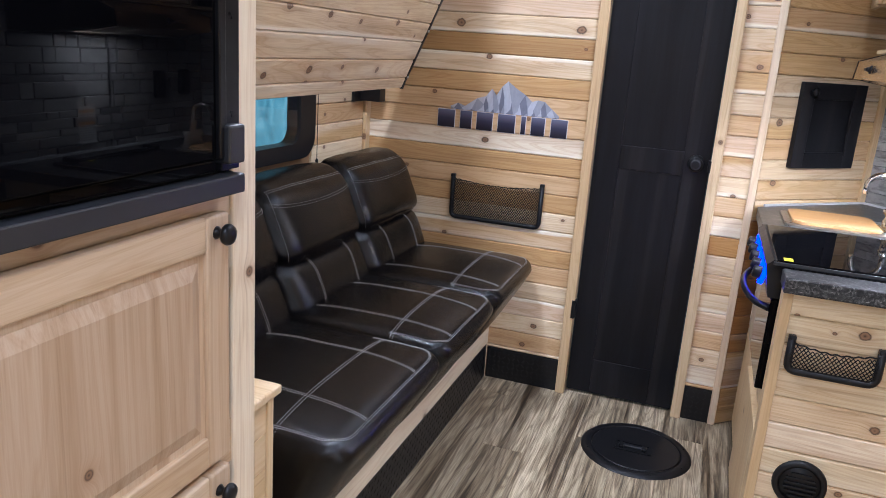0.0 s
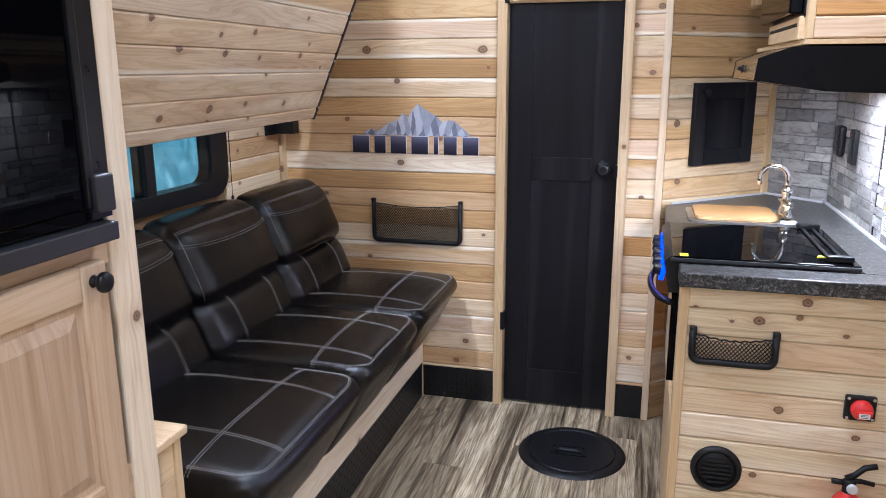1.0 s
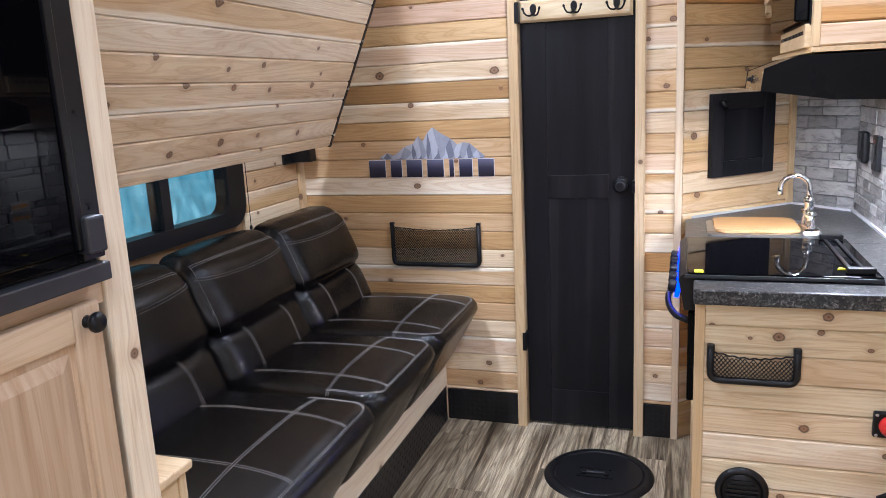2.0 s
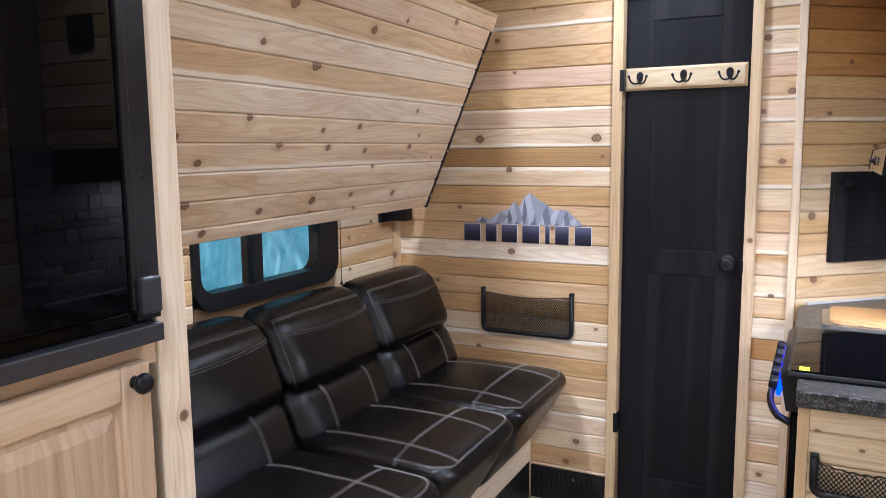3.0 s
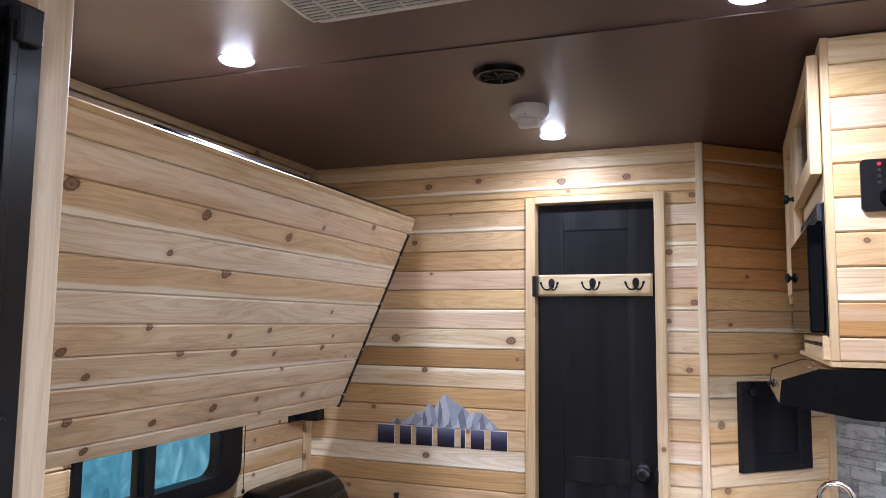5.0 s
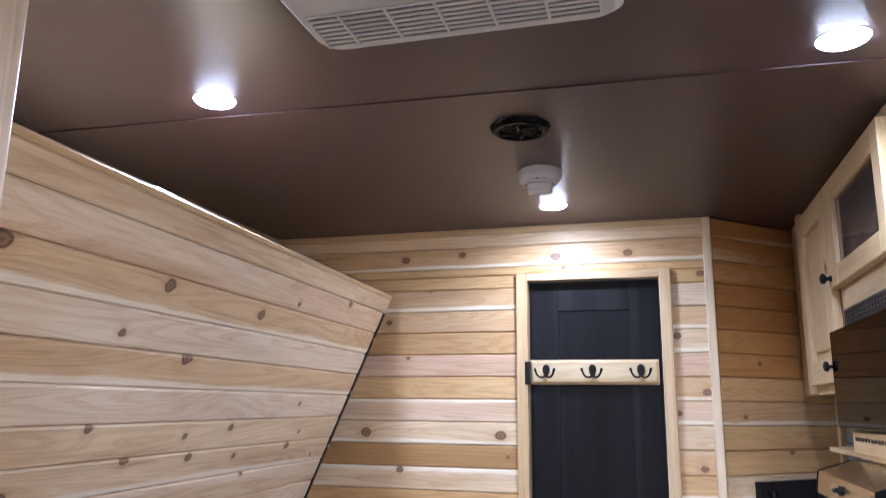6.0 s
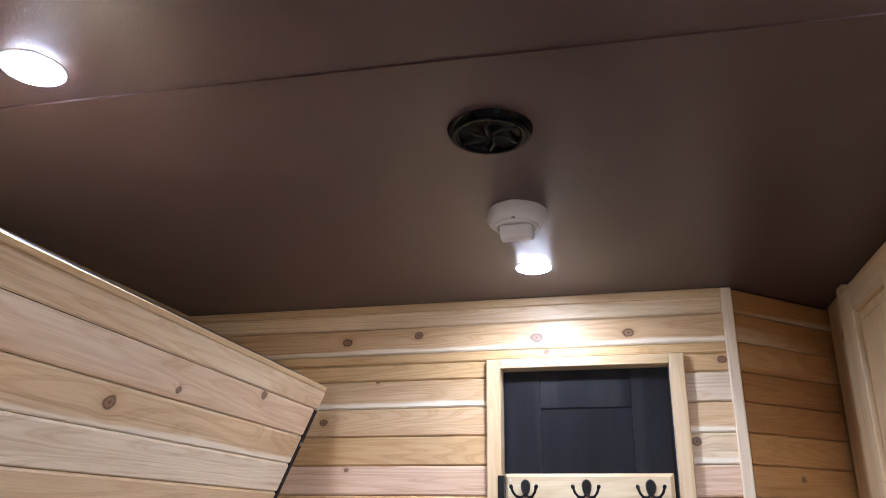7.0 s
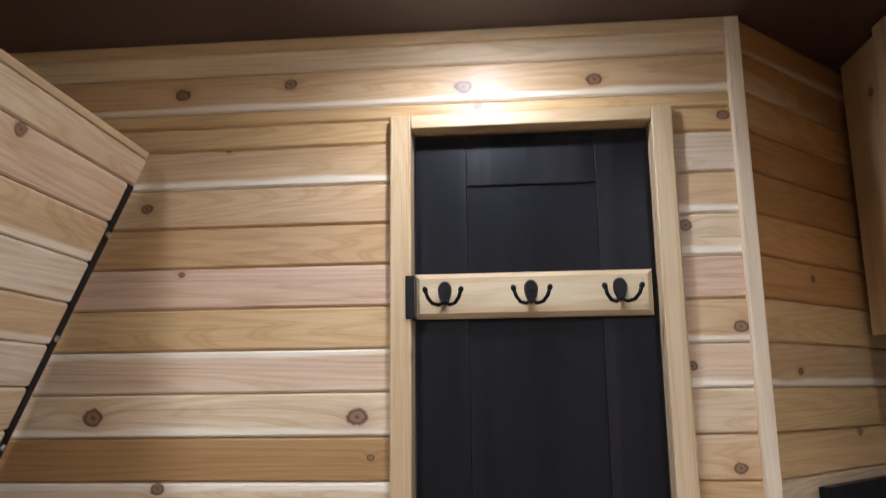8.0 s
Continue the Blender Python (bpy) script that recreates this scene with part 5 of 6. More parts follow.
for i, ((xa, za), (xb, zb)) in enumerate(zip(ridge, ridge[1:])):
    zl = 1.126
    # each flank is split into slanting facets
    xm = (xa + xb) / 2 + rng.uniform(-0.006, 0.012)
    zm = zl + (min(za, zb) - zl) * rng.uniform(0.35, 0.6)
    base_pts = [(xa, zl), (xb, zl)]
    xq, zq = xa + (xb - xa) * rng.uniform(0.35, 0.65), zl + (zm - zl) * rng.uniform(0.3, 0.6)
    xr = xb + (xm - xb) * rng.uniform(0.2, 0.6)
    tris = [((xa, za), (xb, zb), (xm, zm)), ((xa, za), (xm, zm), (xq, zq)), ((xb, zb), (xr, zl), (xm, zm)), ((xa, zl), (xq, zq), (xr, zl)), ((xa, za), (xq, zq), (xa, zl)), ((xb, zb), (xb, zl), (xr, zl)), ((xq, zq), (xm, zm), (xr, zl))]
    for j, tri in enumerate(tris):
        fb = bmesh.new()
        extrude_y(fb, tri, BACK - 0.0012 - 0.0001 * j, BACK + 0.001)
        rising = zb > za
        part("facet", fb, rock[(0 if rising else 1) if j == 0 else (j + i) % 3], emb)
gm, nt, gb = nodes_of("emblem_bar")
tc = nt.nodes.new("ShaderNodeTexCoord")
sp = nt.nodes.new("ShaderNodeSeparateXYZ")
nt.links.new(tc.outputs["Object"], sp.inputs[0])
gcol = ramp(nt, math_node(nt, "MULTIPLY", sp.outputs[2], 14.0), [(0.05, (0.008, 0.007, 0.014)), (0.55, (0.03, 0.03, 0.06)), (1.0, (0.13, 0.135, 0.20))])
nt.links.new(gcol, gb.inputs["Base Color"])
gb.inputs["Roughness"].default_value = 0.35
bx_ = -0.997
pale_edge = surf("emblem_edge", (0.60, 0.60, 0.66), (0.66, 0.66, 0.72), 50, 0.45)
for wd, gap in ((0.072, 0.024), (0.048, 0.022), (0.066, 0.023), (0.070, 0.025), (0.018, 0.023), (0.054, 0.025), (0.064, 0.0)):
    part("bar_edge", B(bx_ - 0.0018, bx_ + wd + 0.0018, BACK - 0.002, BACK + 0.001, 1.0515, 1.1245, bev=0.0008), pale_edge, emb, "pale edge")
    part("bar", B(bx_, bx_ + wd, BACK - 0.0035, BACK - 0.0015, 1.053, 1.123, bev=0.0008), gm, emb, "dark blue bar fading upwards")
    bx_ += wd + gap

# tread plate at the foot of the partition
for x0, x1 in ((-0.7005, -0.3915), (0.1175, 0.2200)):
    kp = thing("kick_plate", ((x0 + x1) / 2, BACK, 0), "black diamond tread plate at the foot of the wall", "kick plate", "kick plates")
    part("plate", B(x0, x1, BACK - 0.003, BACK + 0.011, 0.0, 0.1355, bev=0.001), tread_black, kp)
    part("tread", tread(x0 + 0.003, x1 - 0.003, 0.004, 0.133, lambda u, v, h: Vector((u, BACK - 0.003 - h, v)), 0), tread_black, kp)

# floor hatch
FX, FY = -0.022, 2.708
hatch = thing("floor_hatch", (FX, FY, 0), "round black plastic floor hatch with a sunken handle", "floor hatch")
part("flange", lathe(bmesh.new(), [(0.158, 0.0), (0.158, 0.0085), (0.165, 0.0100), (0.188, 0.0080), (0.1965, 0.0)], (FX, FY, 0), (0, 0, 1), 56), black_plastic, hatch, "black flange ring", smooth=True)
lid = part("lid", lathe(bmesh.new(), [(0.1565, 0.0), (0.1565, 0.0085), (0.154, 0.0105), (0, 0.0115)], (FX, FY, 0), (0, 0, 1), 56), black_plastic, hatch, "flat black lid", smooth=False)
hput = lambda u, v, dd: Vector((FX - 0.01 + u, FY - 0.01 + v, dd))
part("recess", ring_plate(bmesh.new(), round_rect(0.135, 0.068, 0.008), round_rect(0.118, 0.052, 0.006), 0.010, 0.0155, hput), black_plastic, lid)
part("grip", B(FX - 0.060, FX + 0.040, FY - 0.018, FY - 0.003, 0.0115, 0.020, bev=0.003), grey_black, lid, "black grip bar")
for k in (-0.05, 0.03):
    part("lug", B(FX + k - 0.008, FX + k + 0.008, FY - 0.028, FY + 0.002, 0.0112, 0.022, bev=0.002), black_plastic, lid)
for k in range(8):
    a = math.pi * (k + 0.5) / 4
    part("screw", lathe(bmesh.new(), [(0.0045, 0), (0.004, 0.0015), (0, 0.002)], (FX + 0.177 * math.cos(a), FY + 0.177 * math.sin(a), 0.0088), (0, 0, 1), 8), black_metal, hatch)

# fittings on the end of the kitchen unit
vent = thing("round_vent", (0.413, 2.094, 0.338), "round black heater outlet in the plank panel", "vent")
part("rim", lathe(bmesh.new(), [(0.050, 0.0), (0.050, 0.010), (0.056, 0.014), (0.064, 0.010), (0.066, 0.0)], (0.413, 2.0955, 0.338), (0, -1, 0), 40), black_plastic, vent, smooth=True)
part("face", lathe(bmesh.new(), [(0.0505, 0.004), (0.047, 0.009), (0, 0.011)], (0.413, 2.0955, 0.338), (0, -1, 0), 40), black_plastic, vent, smooth=True)
for k in range(6):
    z = 0.338 + (k - 2.5) * 0.0128
    half = math.sqrt(0.040 ** 2 - (z - 0.338) ** 2)
    part("slat", B(0.413 - half, 0.413 + half, 2.0795, 2.086, z - 0.0042, z + 0.0022, bev=0.0012), black_metal, vent)
sw = thing("battery_switch", (0.733, 2.094, 0.57), "red rotary battery switch on a black plate", "switch")
part("plate", B(0.697, 0.769, 2.080, 2.0958, 0.536, 0.602, bev=0.005), black_plastic, sw)
kn = part("knob", lathe(bmesh.new(), [(0, 0), (0.026, 0), (0.026, 0.010), (0.022, 0.016), (0.020, 0.022), (0, 0.023)], (0.734, 2.080, 0.569), (0, -1, 0), 24), red_plastic, sw, "red round knob", smooth=True)
part("wing", B(0.714, 0.754, 2.048, 2.058, 0.562, 0.576, bev=0.003), red_plastic, kn)
paper = surf("white_label", (0.72, 0.72, 0.70), (0.78, 0.78, 0.76), 30, 0.5)
ink = surf("grey_print", (0.10, 0.10, 0.10), (0.16, 0.16, 0.16), 60, 0.6)
part("label", B(0.722, 0.747, 2.0468, 2.0478, 0.557, 0.5705), paper, kn, "small white label")
for z in (0.5605, 0.5645, 0.568):
    part("print", B(0.726, 0.743, 2.0462, 2.0467, z - 0.0008, z + 0.0008), ink, kn)
for x in (0.704, 0.762):
    for z in (0.543, 0.595):
        part("screw", lathe(bmesh.new(), [(0.004, 0), (0.0035, 0.002), (0, 0.0025)], (x, 2.080, z), (0, -1, 0), 10), steel, sw)
sw.location.x += 0.004
sw.location.z -= 0.012
ext = thing("fire_extinguisher", (0.72, 2.03, 0.04), "small red fire extinguisher with a black valve", "fire extinguisher")
part("cylinder", lathe(bmesh.new(), [(0, 0.004), (0.036, 0.004), (0.040, 0.012), (0.040, 0.255), (0.034, 0.290), (0.018, 0.310), (0.014, 0.318), (0, 0.318)], (0.72, 2.03, 0.04), (0, 0, 1), 28), red_plastic, ext, "red cylinder", smooth=True)
part("valve", lathe(bmesh.new(), [(0.0155, 0.312), (0.0155, 0.345), (0.011, 0.350), (0, 0.350)], (0.72, 2.03, 0.04), (0, 0, 1), 16), black_plastic, ext, smooth=True)
part("lever", tube(bmesh.new(), [(0.710, 2.03, 0.390), (0.730, 2.03, 0.402), (0.750, 2.03, 0.424), (0.777, 2.03, 0.432)], 0.0075, 8), black_plastic, ext, "black lever", smooth=True)
part("grip", tube(bmesh.new(), [(0.710, 2.03, 0.385), (0.745, 2.03, 0.387), (0.775, 2.03, 0.382)], 0.0065, 8), black_plastic, ext, smooth=True)
part("nozzle", tube(bmesh.new(), [(0.710, 2.03, 0.378), (0.680, 2.03, 0.380)], 0.0075, 10), black_plastic, ext, smooth=True)
part("gauge", lathe(bmesh.new(), [(0.013, 0), (0.013, 0.006), (0.010, 0.008), (0, 0.008)], (0.723, 2.014, 0.372), (0, -1, 0), 18), white_plastic, ext, "white pressure gauge")
part("bracket", B(0.700, 0.740, 2.066, 2.0955, 0.12, 0.26, bev=0.003), black_metal, ext)

# control panel on the wall cabinet's end
cp = thing("control_panel", (0.66, UY, 1.83), "black control panel with buttons and a round dial", "control panel")
cput = lambda u, v: (0.668 + u, 1.827 + v)
pb = bmesh.new()
extrude_y(pb, [cput(u, v) for u, v in round_rect(0.112, 0.112, 0.010)], UY - 0.010, UY - 0.0005)
part("plate", pb, black_plastic, cp)
part("dial", lathe(bmesh.new(), [(0.026, 0), (0.025, 0.008), (0.021, 0.010), (0, 0.010)], (0.672, UY - 0.010, 1.800), (0, -1, 0), 28), glass_black, cp, smooth=True)
for r in range(4):
    for c in range(3):
        part("button", lathe(bmesh.new(), [(0.0042, 0), (0.004, 0.0015), (0, 0.002)], (0.648 + 0.017 * c, UY - 0.010, 1.872 - 0.0135 * r), (0, -1, 0), 10), red_plastic if r == 0 and c == 0 else grey_black, cp)
part("print", B(0.664, 0.688, UY - 0.0105, UY - 0.0099, 1.8335, 1.836), paper, cp)

cp.location.x -= 0.014

# outlets and notice on the splashback
ol = thing("wall_outlet", (RIGHT, 3.1, 1.13), "black wall outlet on the stone splashback", "outlet")
part("plate", B(RIGHT - 0.030, RIGHT - 0.004, 3.055, 3.125, 1.080, 1.190, bev=0.012, seg=3), black_plastic, ol)
part("socket", B(RIGHT - 0.034, RIGHT - 0.0305, 3.072, 3.108, 1.098, 1.172, bev=0.0015), grey_black, ol)
ol = thing("wall_switch", (RIGHT, 2.93, 1.13), "slim black switch plate on the stone splashback", "switch")
part("plate", B(RIGHT - 0.020, RIGHT - 0.004, 2.890, 2.955, 1.072, 1.186, bev=0.003), black_plastic, ol)
part("rocker", B(RIGHT - 0.025, RIGHT - 0.0205, 2.908, 2.937, 1.10, 1.158, bev=0.002), grey_black, ol)
part("light", B(RIGHT - 0.0215, RIGHT - 0.0198, 2.920, 2.926, 1.165, 1.170), red_plastic, ol)
note = thing("warning_notice", (RIGHT, 2.5, 0.98), "white notice with orange headings on the splashback", "sign")
orange = surf("orange_print", (0.60, 0.20, 0.03), (0.66, 0.24, 0.04), 40, 0.5)
part("sheet", B(RIGHT - 0.0062, RIGHT - 0.0050, 2.44, 2.53, 0.918, 1.058), paper, note)
for z in (1.04, 0.994):
    part("heading", B(RIGHT - 0.0068, RIGHT - 0.0063, 2.445, 2.525, z - 0.006, z + 0.006), orange, note)
for k in range(12):
    z = 1.026 - 0.0085 * k
    if abs(z - 0.994) > 0.009:
        part("print", B(RIGHT - 0.0067, RIGHT - 0.0063, 2.448, 2.522 - 0.004 * (k % 3), z - 0.0014, z + 0.0014), ink, note)
yl = thing("stove_sticker", (0.311, 2.2, 0.902), "small yellow sticker on the stove lid", "sticker")
part("paper", B(0.286, 0.308, 2.172, 2.204, 0.9012, 0.9018), surf("yellow_paper", (0.75, 0.66, 0.02), (0.80, 0.70, 0.03), 40, 0.5), yl)

ys = thing("stove_sticker", (0.64, 2.25, 0.902), "small folded yellow tag by the stove lid hinge", "sticker")
part("paper", prism(bmesh.new(), [(0.630, 2.236), (0.652, 2.244), (0.640, 2.262)], 0.9015, 0.9035), bpy.data.materials["yellow_paper"], ys)

# notice and disc on the ceiling
cn = thing("ceiling_notice", (0.296, 1.57, CEIL), "small white notice with an orange band on the ceiling", "sign")
part("sheet", B(0.272, 0.328, 1.535, 1.608, CEIL - 0.0012, CEIL - 0.0003), paper, cn)
part("band", B(0.275, 0.286, 1.537, 1.606, CEIL - 0.0017, CEIL - 0.0013), orange, cn)
for k in range(6):
    part("print", B(0.290 + 0.006 * k, 0.2925 + 0.006 * k, 1.540, 1.603 - 0.004 * (k % 3), CEIL - 0.0016, CEIL - 0.0013), ink, cn)
dc = thing("ceiling_disc", (0.385, 1.60, CEIL), "round white plastic sensor on the ceiling", "sensor")
part("body", lathe(bmesh.new(), [(0.052, 0.0), (0.052, -0.020), (0.046, -0.028), (0, -0.030)], (0.383, 1.598, CEIL), (0, 0, 1), 32), white_plastic, dc, smooth=True)

# ---- stone splashback ----
STONES = {}
srng = random.Random(11)


def stone_piece(w, h, dep):
    key = (round(w, 3), round(h, 3), dep)
    if key not in STONES:
        bm = bmesh.new()
        e = 0.0016
        pts = [(e * 0.4, 0.0, e * 0.4), (w - e * 0.4, 0.0, e * 0.4), (w - e * 0.4, 0.0, h - e * 0.4), (e * 0.4, 0.0, h - e * 0.4)]
        f = [(e * 1.6, -dep, e * 1.5), (w - e * 1.9, -dep * 0.86, e * 1.7), (w - e * 1.5, -dep * 1.08, h - e * 1.9), (e * 2.0, -dep * 0.92, h - e * 1.4)]
        a = [bm.verts.new(p) for p in pts]
        b = [bm.verts.new(p) for p in f]
        bm.faces.new(b)
        for i in range(4):
            bm.faces.new((a[i], a[(i + 1) % 4], b[(i + 1) % 4], b[i]))
        STONES[key] = mesh_of(bm, "stone", stone)
    return STONES[key]


def stones(parent, at, way, length, z0, z1):
    yaw = math.atan2(way.y, way.x)
    z = z0
    row = 0
    heights = (0.033, 0.048, 0.026, 0.056, 0.038)
    while z < z1 - 0.004:
        h = min(heights[(row * 3 + srng.randrange(2)) % 5], z1 - z)
        if z1 - z - h < 0.012:
            h = z1 - z
        u = 0.0
        while u < length - 0.001:
            w = min(srng.choice((0.06, 0.09, 0.12, 0.16, 0.20)), length - u)
            if length - u - w < 0.025:
                w = length - u
            ob = new("stone", stone_piece(w, h, srng.choice((0.0025, 0.0045, 0.0065))))
            ob.parent = parent
            p = Vector(at) + way * u
            ob.matrix_basis = pose(p.x, p.y, z, 0, 0, math.degrees(yaw))
            u += w
        z += h
        row += 1


grout = surf("dark_grout", (0.06, 0.06, 0.062), (0.09, 0.09, 0.09), 40, 0.8)
for nm, par, at, way, ln, za, zb in (("corner", wall_corner, A1 + d2 * 0.003, d2, (A2 - A1).length - 0.006, 0.886, 1.62), ("east", wall_east, Vector((RIGHT, A2.y - 0.003, 0)), Vector((0, -1, 0)), A2.y - 2.0, 0.886, 1.45)):
    n2 = Vector((-way.y, way.x, 0))
    e = at + way * ln
    part("backing", prism(bmesh.new(), [at + n2 * 0.0004, e + n2 * 0.0004, e + n2 * 0.0079, at + n2 * 0.0079], za, zb), grout, par, "dark joints between the stones")
    stones(par, at, way, ln, za, zb)
part("seam_strip", B(RIGHT - 0.006, RIGHT + 0.001, 2.617, 2.625, 0.893, 1.33), black_plastic, wall_east, "thin black seam strip")

# ---- planks ----
PLANK = {}


def plank_mesh(length, height, mat):
    key = (round(length, 3), round(height, 4), mat.name)
    if key not in PLANK:
        bm = bmesh.new()
        g, c, t = 0.0007, 0.0040, 0.0118
        prof = [(t, g), (0.004, g), (0.0, g + c), (0.0, height - g - c), (0.004, height - g), (t, height - g)]
        a = [bm.verts.new((0, y, z)) for y, z in prof]
        b = [bm.verts.new((length, y, z)) for y, z in prof]
        bm.faces.new(a)
        bm.faces.new(b[::-1])
        for i in range(6):
            bm.faces.new((a[i], b[i], b[(i + 1) % 6], a[(i + 1) % 6]))
        PLANK[key] = mesh_of(bm, "plank", mat)
    return PLANK[key]


def dress(ob, tone, knots=()):
    """Give a board its own tone, pale sapwood along the lower (-) or upper (+) edge, and its knots (along, up, radius)."""
    ob.color = (*TONE[tone[0]], 0.5 + 0.5 * {"": 0, "-": -1, "+": 1}[tone[1:]])
    for k, kn in enumerate(knots[:7]):
        ob["knot_" + "abcdefg"[k]] = kn


def plank(parent, length, height, m, mat, own=False):
    ob = new("plank", plank_mesh(length, height, mat))
    ob.parent = parent
    ob.matrix_basis = m if own else ROOT[parent] @ m
    return ob


def rows(parent, at, yaw, length, z0, z1, mat, gaps=(), line=LINE, pitch=PITCH, tones=None, knots=(), seed=0):
    """Courses of planks up a wall: at is where they start, yaw turns them; gaps are (start, end, z0, z1) openings."""
    k0 = math.floor((z0 - line) / pitch)
    pick = random.Random(seed)
    z = line + k0 * pitch
    while z < z1 - 0.003:
        a, b = max(z, z0), min(z + pitch, z1)
        z += pitch
        if b - a < 0.006:
            continue
        spans = [(0.0, length)]
        for g0, g1, gz0, gz1 in gaps:
            if b > gz0 + 0.001 and a < gz1 - 0.001:
                spans = [s for p, q in spans for s in ((p, min(q, g0)), (max(p, g1), q)) if s[1] - s[0] > 0.01]
        for p, q in spans:
            start = Vector(at) + Matrix.Rotation(radians(yaw), 3, "Z") @ Vector((p, 0, 0))
            ob = plank(parent, q - p, b - a, pose(start.x, start.y, a, 0, 0, yaw), mat)
            if tones:
                row = round((line - (z - pitch)) / pitch) - 1
                tone = tones[(row + 2) % len(tones)]
                own = [(kx - p, kz - a, r) for kx, kz, r in knots if p < kx < q and a <= kz < b]
                if not knots:
                    own = [(pick.uniform(0.02, q - p), pick.uniform(0.01, pitch - 0.01), pick.uniform(0.0045, 0.010)) for _ in range(pick.choice((0, 1, 1, 2)) if q - p > 0.25 else pick.choice((0, 0, 1)))]
                dress(ob, tone, own)


# tones of the boards, named by a letter; H is darkened for the angled wall's shade
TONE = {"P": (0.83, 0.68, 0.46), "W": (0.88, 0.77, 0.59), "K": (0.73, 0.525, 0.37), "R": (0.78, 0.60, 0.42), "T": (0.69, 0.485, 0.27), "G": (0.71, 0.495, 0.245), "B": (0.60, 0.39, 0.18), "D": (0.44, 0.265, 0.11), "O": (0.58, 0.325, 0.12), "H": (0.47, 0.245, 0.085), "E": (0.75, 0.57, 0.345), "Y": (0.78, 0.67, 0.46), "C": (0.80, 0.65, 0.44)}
# courses of the partition from the ceiling down
NORTH = ["P", "T-", "G", "T-", "T", "B", "K", "G", "R+", "P-", "D", "P+", "B", "T", "T", "W-", "B", "T", "B", "P", "T+", "B", "T", "P", "R+", "P", "T"]
STUB = ["T", "T", "G", "W", "T-", "P-", "K", "T-", "R-", "P", "T", "G-", "P", "T", "R-", "B", "P-", "T", "W", "O", "P", "T", "P-", "R", "T", "P", "W-", "T"]
# angled wall: shade is put into the dark upper courses, light into the lower
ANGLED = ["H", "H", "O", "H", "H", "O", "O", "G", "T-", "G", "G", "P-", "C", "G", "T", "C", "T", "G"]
KITCHEN = ["Y", "Y", "Y", "C", "Y", "C", "W", "Y", "C", "Y", "Y", "C"]
NORTH_KNOTS = [(-0.794, 2.067, 0.010), (-0.583, 2.079, 0.009), (-0.708, 2.020, 0.007), (-0.698, 1.952, 0.004), (-0.851, 1.844, 0.008), (-0.777, 1.718, 0.0045), (-0.926, 1.464, 0.013), (-0.449, 1.461, 0.013), (-0.800, 1.342, 0.009), (-0.425, 1.393, 0.005), (-0.790, 1.016, 0.010), (-1.124, 0.878, 0.006), (-0.936, 0.611, 0.007), (-0.512, 0.265, 0.009), (-0.553, 0.176, 0.008), (-1.02, 1.19, 0.007), (-0.62, 1.115, 0.006), (-1.20, 0.42, 0.008), (-0.44, 0.73, 0.005)]
OVER_KNOTS = [(-0.794, 2.067, 0.010), (-0.583, 2.079, 0.009), (-0.015, 2.062, 0.010), (-0.255, 2.059, 0.011), (-0.230, 2.019, 0.005)]
STUB_KNOTS = [(0.209, 1.983, 0.008), (0.209, 1.605, 0.009), (0.188, 1.373, 0.008), (0.128, 1.783, 0.009), (0.122, 1.54, 0.007), (0.173, 0.909, 0.007), (0.160, 0.257, 0.007)]
ANGLED_KNOTS = [(0.050, 1.187, 0.011), (0.071, 0.968, 0.010), (0.30, 1.42, 0.007), (0.18, 1.70, 0.006), (0.10, 1.53, 0.006)]
BUNK_TONES = ["C", "R", "E-", "W", "E-", "W", "P", "C-", "C", "C", "P"]
BUNK_KNOTS = [(1.612, 0.641, 0.013), (1.203, 0.638, 0.012), (0.819, 0.624, 0.011), (0.321, 0.721, 0.009), (0.65, 0.675, 0.006), (1.04, 0.498, 0.014), (1.277, 0.532, 0.007), (0.378, 0.396, 0.006), (1.248, 0.343, 0.008), (0.916, 0.315, 0.007), (0.724, 0.331, 0.008), (0.300, 0.305, 0.005), (1.098, 0.271, 0.010), (0.862, 0.261, 0.009), (0.646, 0.250, 0.007), (0.346, 0.262, 0.009), (0.132, 0.219, 0.005), (1.388, 0.224, 0.008), (0.56, 0.194, 0.006), (0.641, 0.096, 0.007), (0.350, 0.083, 0.009), (0.858, 0.089, 0.011), (1.389, 0.115, 0.010), (1.10, 0.075, 0.009), (0.851, 0.047, 0.007), (0.59, 0.044, 0.006), (1.482, 0.288, 0.010), (1.306, 0.030, 0.009)]
KIT_KNOTS = [(0.278, 0.818, 0.009), (0.265, 0.777, 0.006), (0.016, 0.785, 0.005), (0.171, 0.762, 0.010), (0.106, 0.755, 0.004), (0.374, 0.738, 0.005), (0.238, 0.524, 0.009), (0.425, 0.470, 0.007), (0.192, 0.332, 0.007)]
rows(wall_north, (LEFT, BACK, 0), 0, -0.390 - LEFT, 0.1365, 2.000, board_wood, tones=NORTH, knots=[(kx - LEFT, kz, r) for kx, kz, r in NORTH_KNOTS])
rows(wall_north, (0.116, BACK, 0), 0, 0.105, 0.1365, 2.000, board_wood, tones=STUB, knots=[(kx - 0.116, kz, r) for kx, kz, r in STUB_KNOTS])
rows(wall_north, (LEFT, BACK, 0), 0, 0.221 - LEFT, 2.000, CEIL - 0.001, board_wood, tones=NORTH, knots=[(kx - LEFT, kz, r) for kx, kz, r in OVER_KNOTS])
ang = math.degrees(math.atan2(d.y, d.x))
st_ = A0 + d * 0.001
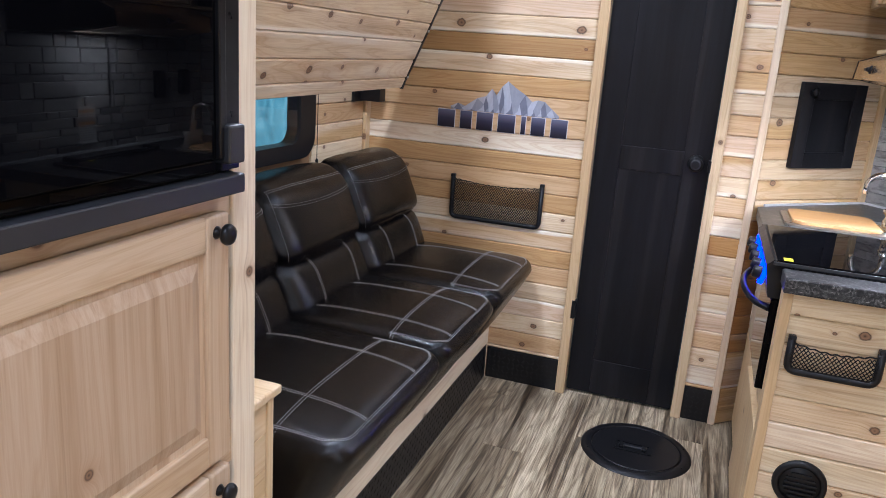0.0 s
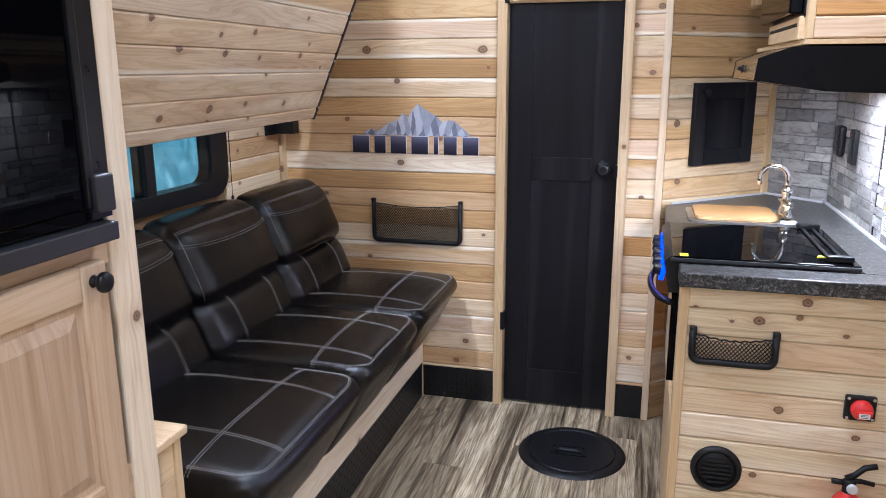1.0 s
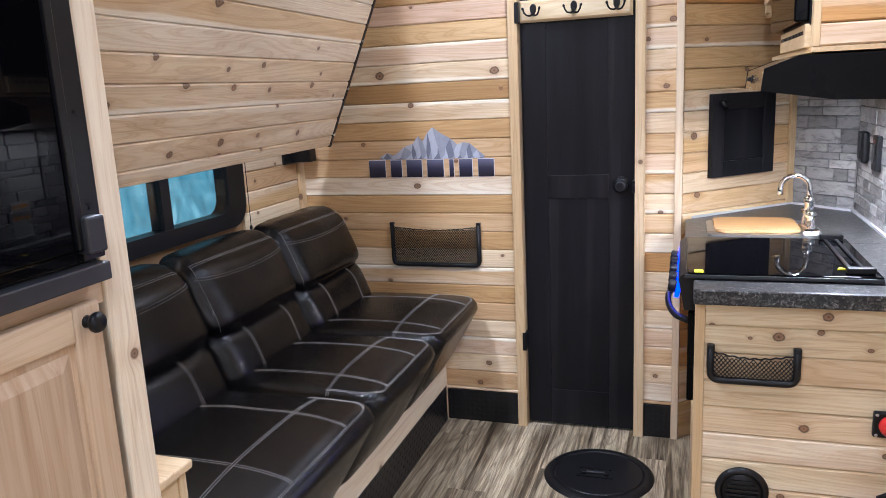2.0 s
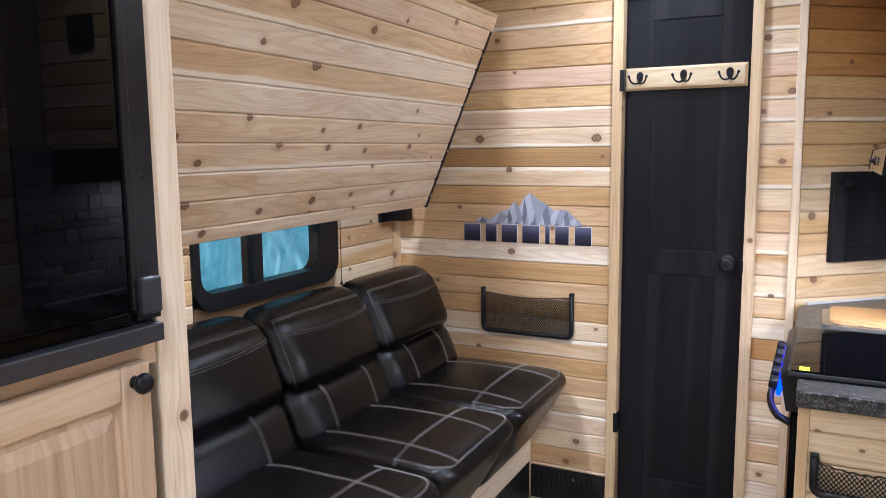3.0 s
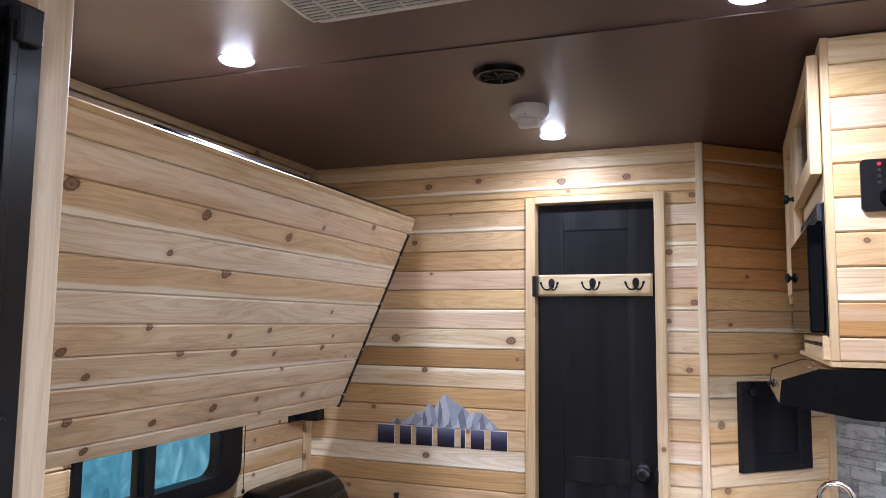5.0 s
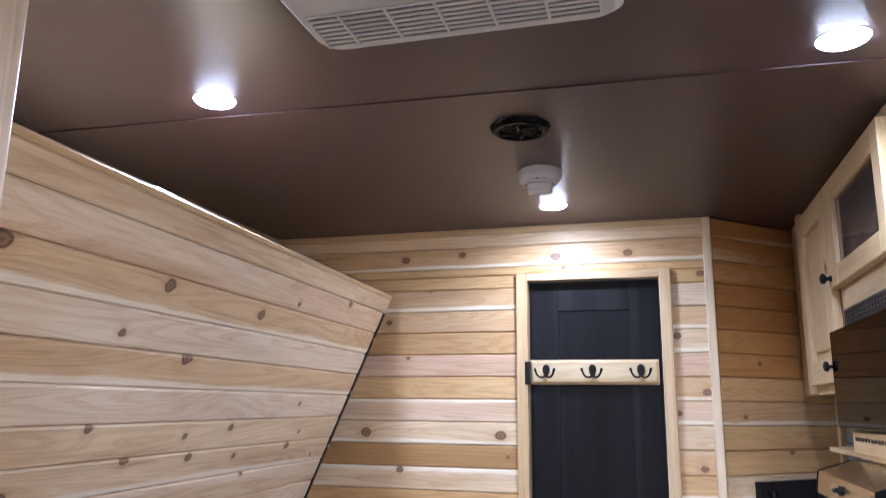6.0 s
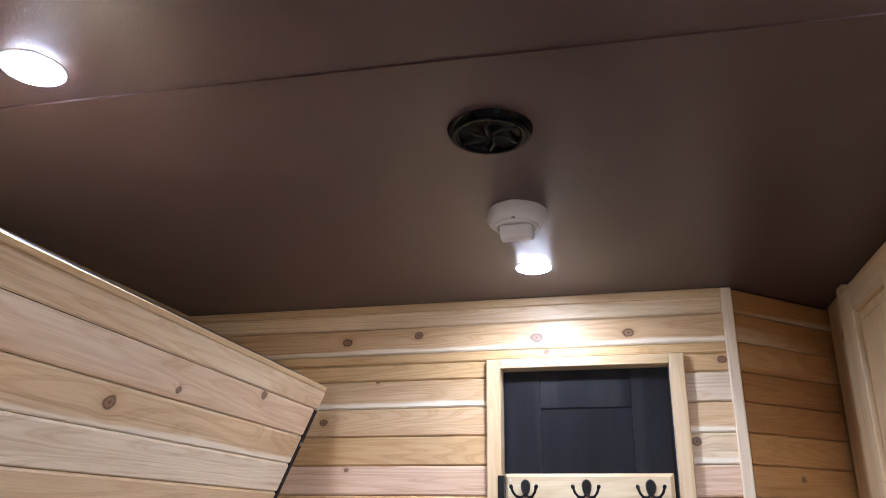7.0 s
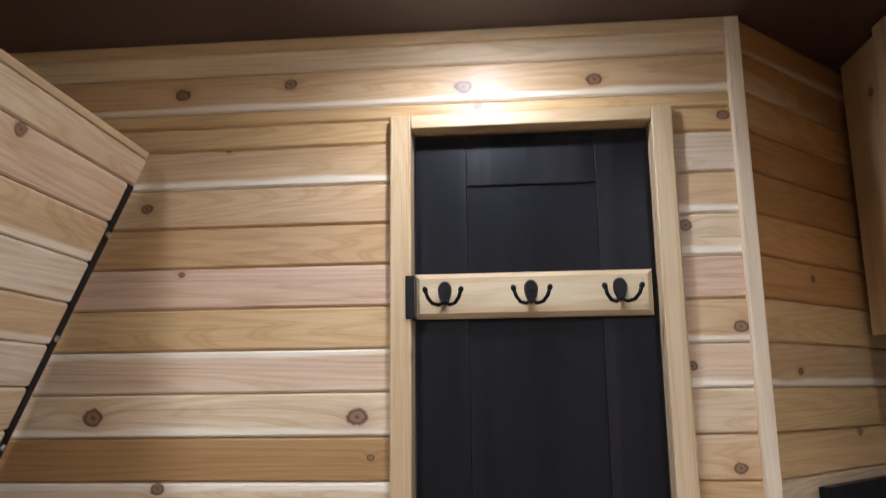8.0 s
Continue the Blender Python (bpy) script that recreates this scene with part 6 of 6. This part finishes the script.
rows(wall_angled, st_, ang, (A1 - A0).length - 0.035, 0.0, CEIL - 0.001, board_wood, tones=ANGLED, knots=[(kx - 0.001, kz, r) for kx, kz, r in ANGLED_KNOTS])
# the west wall faces +x: its planks run along +y
rows(wall_west, (LEFT, 1.18, 0), 90, BACK - 0.046 - 1.18, 0.38, CEIL - 0.027, board_wood, [(1.868 - 1.18, 2.592 - 1.18, 0.95, 1.27)], tones=["T", "G", "P", "O", "R-", "T", "G"], seed=5)
rows(wall_east, (RIGHT, 1.99, 0), -90, 1.99 - REAR, 0.0, CEIL - 0.001, board_wood, [(1.29, 1.99, 0.0, 1.95)], tones=["T", "P-", "G", "R", "O", "P", "T"], seed=6)
rows(kit, (0.314, 2.096, 0), 0, RIGHT - 0.314, 0.0, 0.845, board_wood, line=0.783, pitch=0.0725, tones=KITCHEN, knots=KIT_KNOTS)
rows(upper, (0.565, UY, 0), 0, RIGHT - 0.550, 1.452, CEIL - 0.002, board_wood, tones=["P", "G", "R", "T", "G", "P", "T", "P-", "O", "R"], knots=[(0.06, 1.71, 0.005)])
BUNK_LINES = [SLANT] + [0.731 - 0.0762 * k for k in range(10)] + [0.0]
for k, (zt, zb) in enumerate(zip(BUNK_LINES, BUNK_LINES[1:])):
    off = 0.0 if k == 0 else 0.02
    ob = plank(bunk, BL - off, zt - zb, Matrix.Translation((off, 0, zb)), board_wood, True)
    dress(ob, BUNK_TONES[k], [(a - off, c - zb, r) for a, c, r in BUNK_KNOTS if zb <= c < zt])
x = -1.29
kx = 0
while x < RIGHT:
    yy = REAR - (0.37 * kx) % 0.9
    while yy < 3.5:
        ln = min(yy + 0.95, 3.5) - max(yy, REAR)
        if ln > 0.02 and yy + 0.95 > REAR:
            key = ("floor", round(ln, 2))
            if key not in PLANK:
                PLANK[key] = mesh_of(B(0.0004, 0.1496, 0.0005, ln - 0.0005, -0.004, 0.0, bev=0.0008, seg=1), "plank", vinyl)
            ob = new("plank", PLANK[key])
            ob.parent = bpy.data.objects["floor"]
            ob.matrix_basis = pose(x, max(yy, REAR), 0)
        yy += 0.95
    x += 0.15
    kx += 1
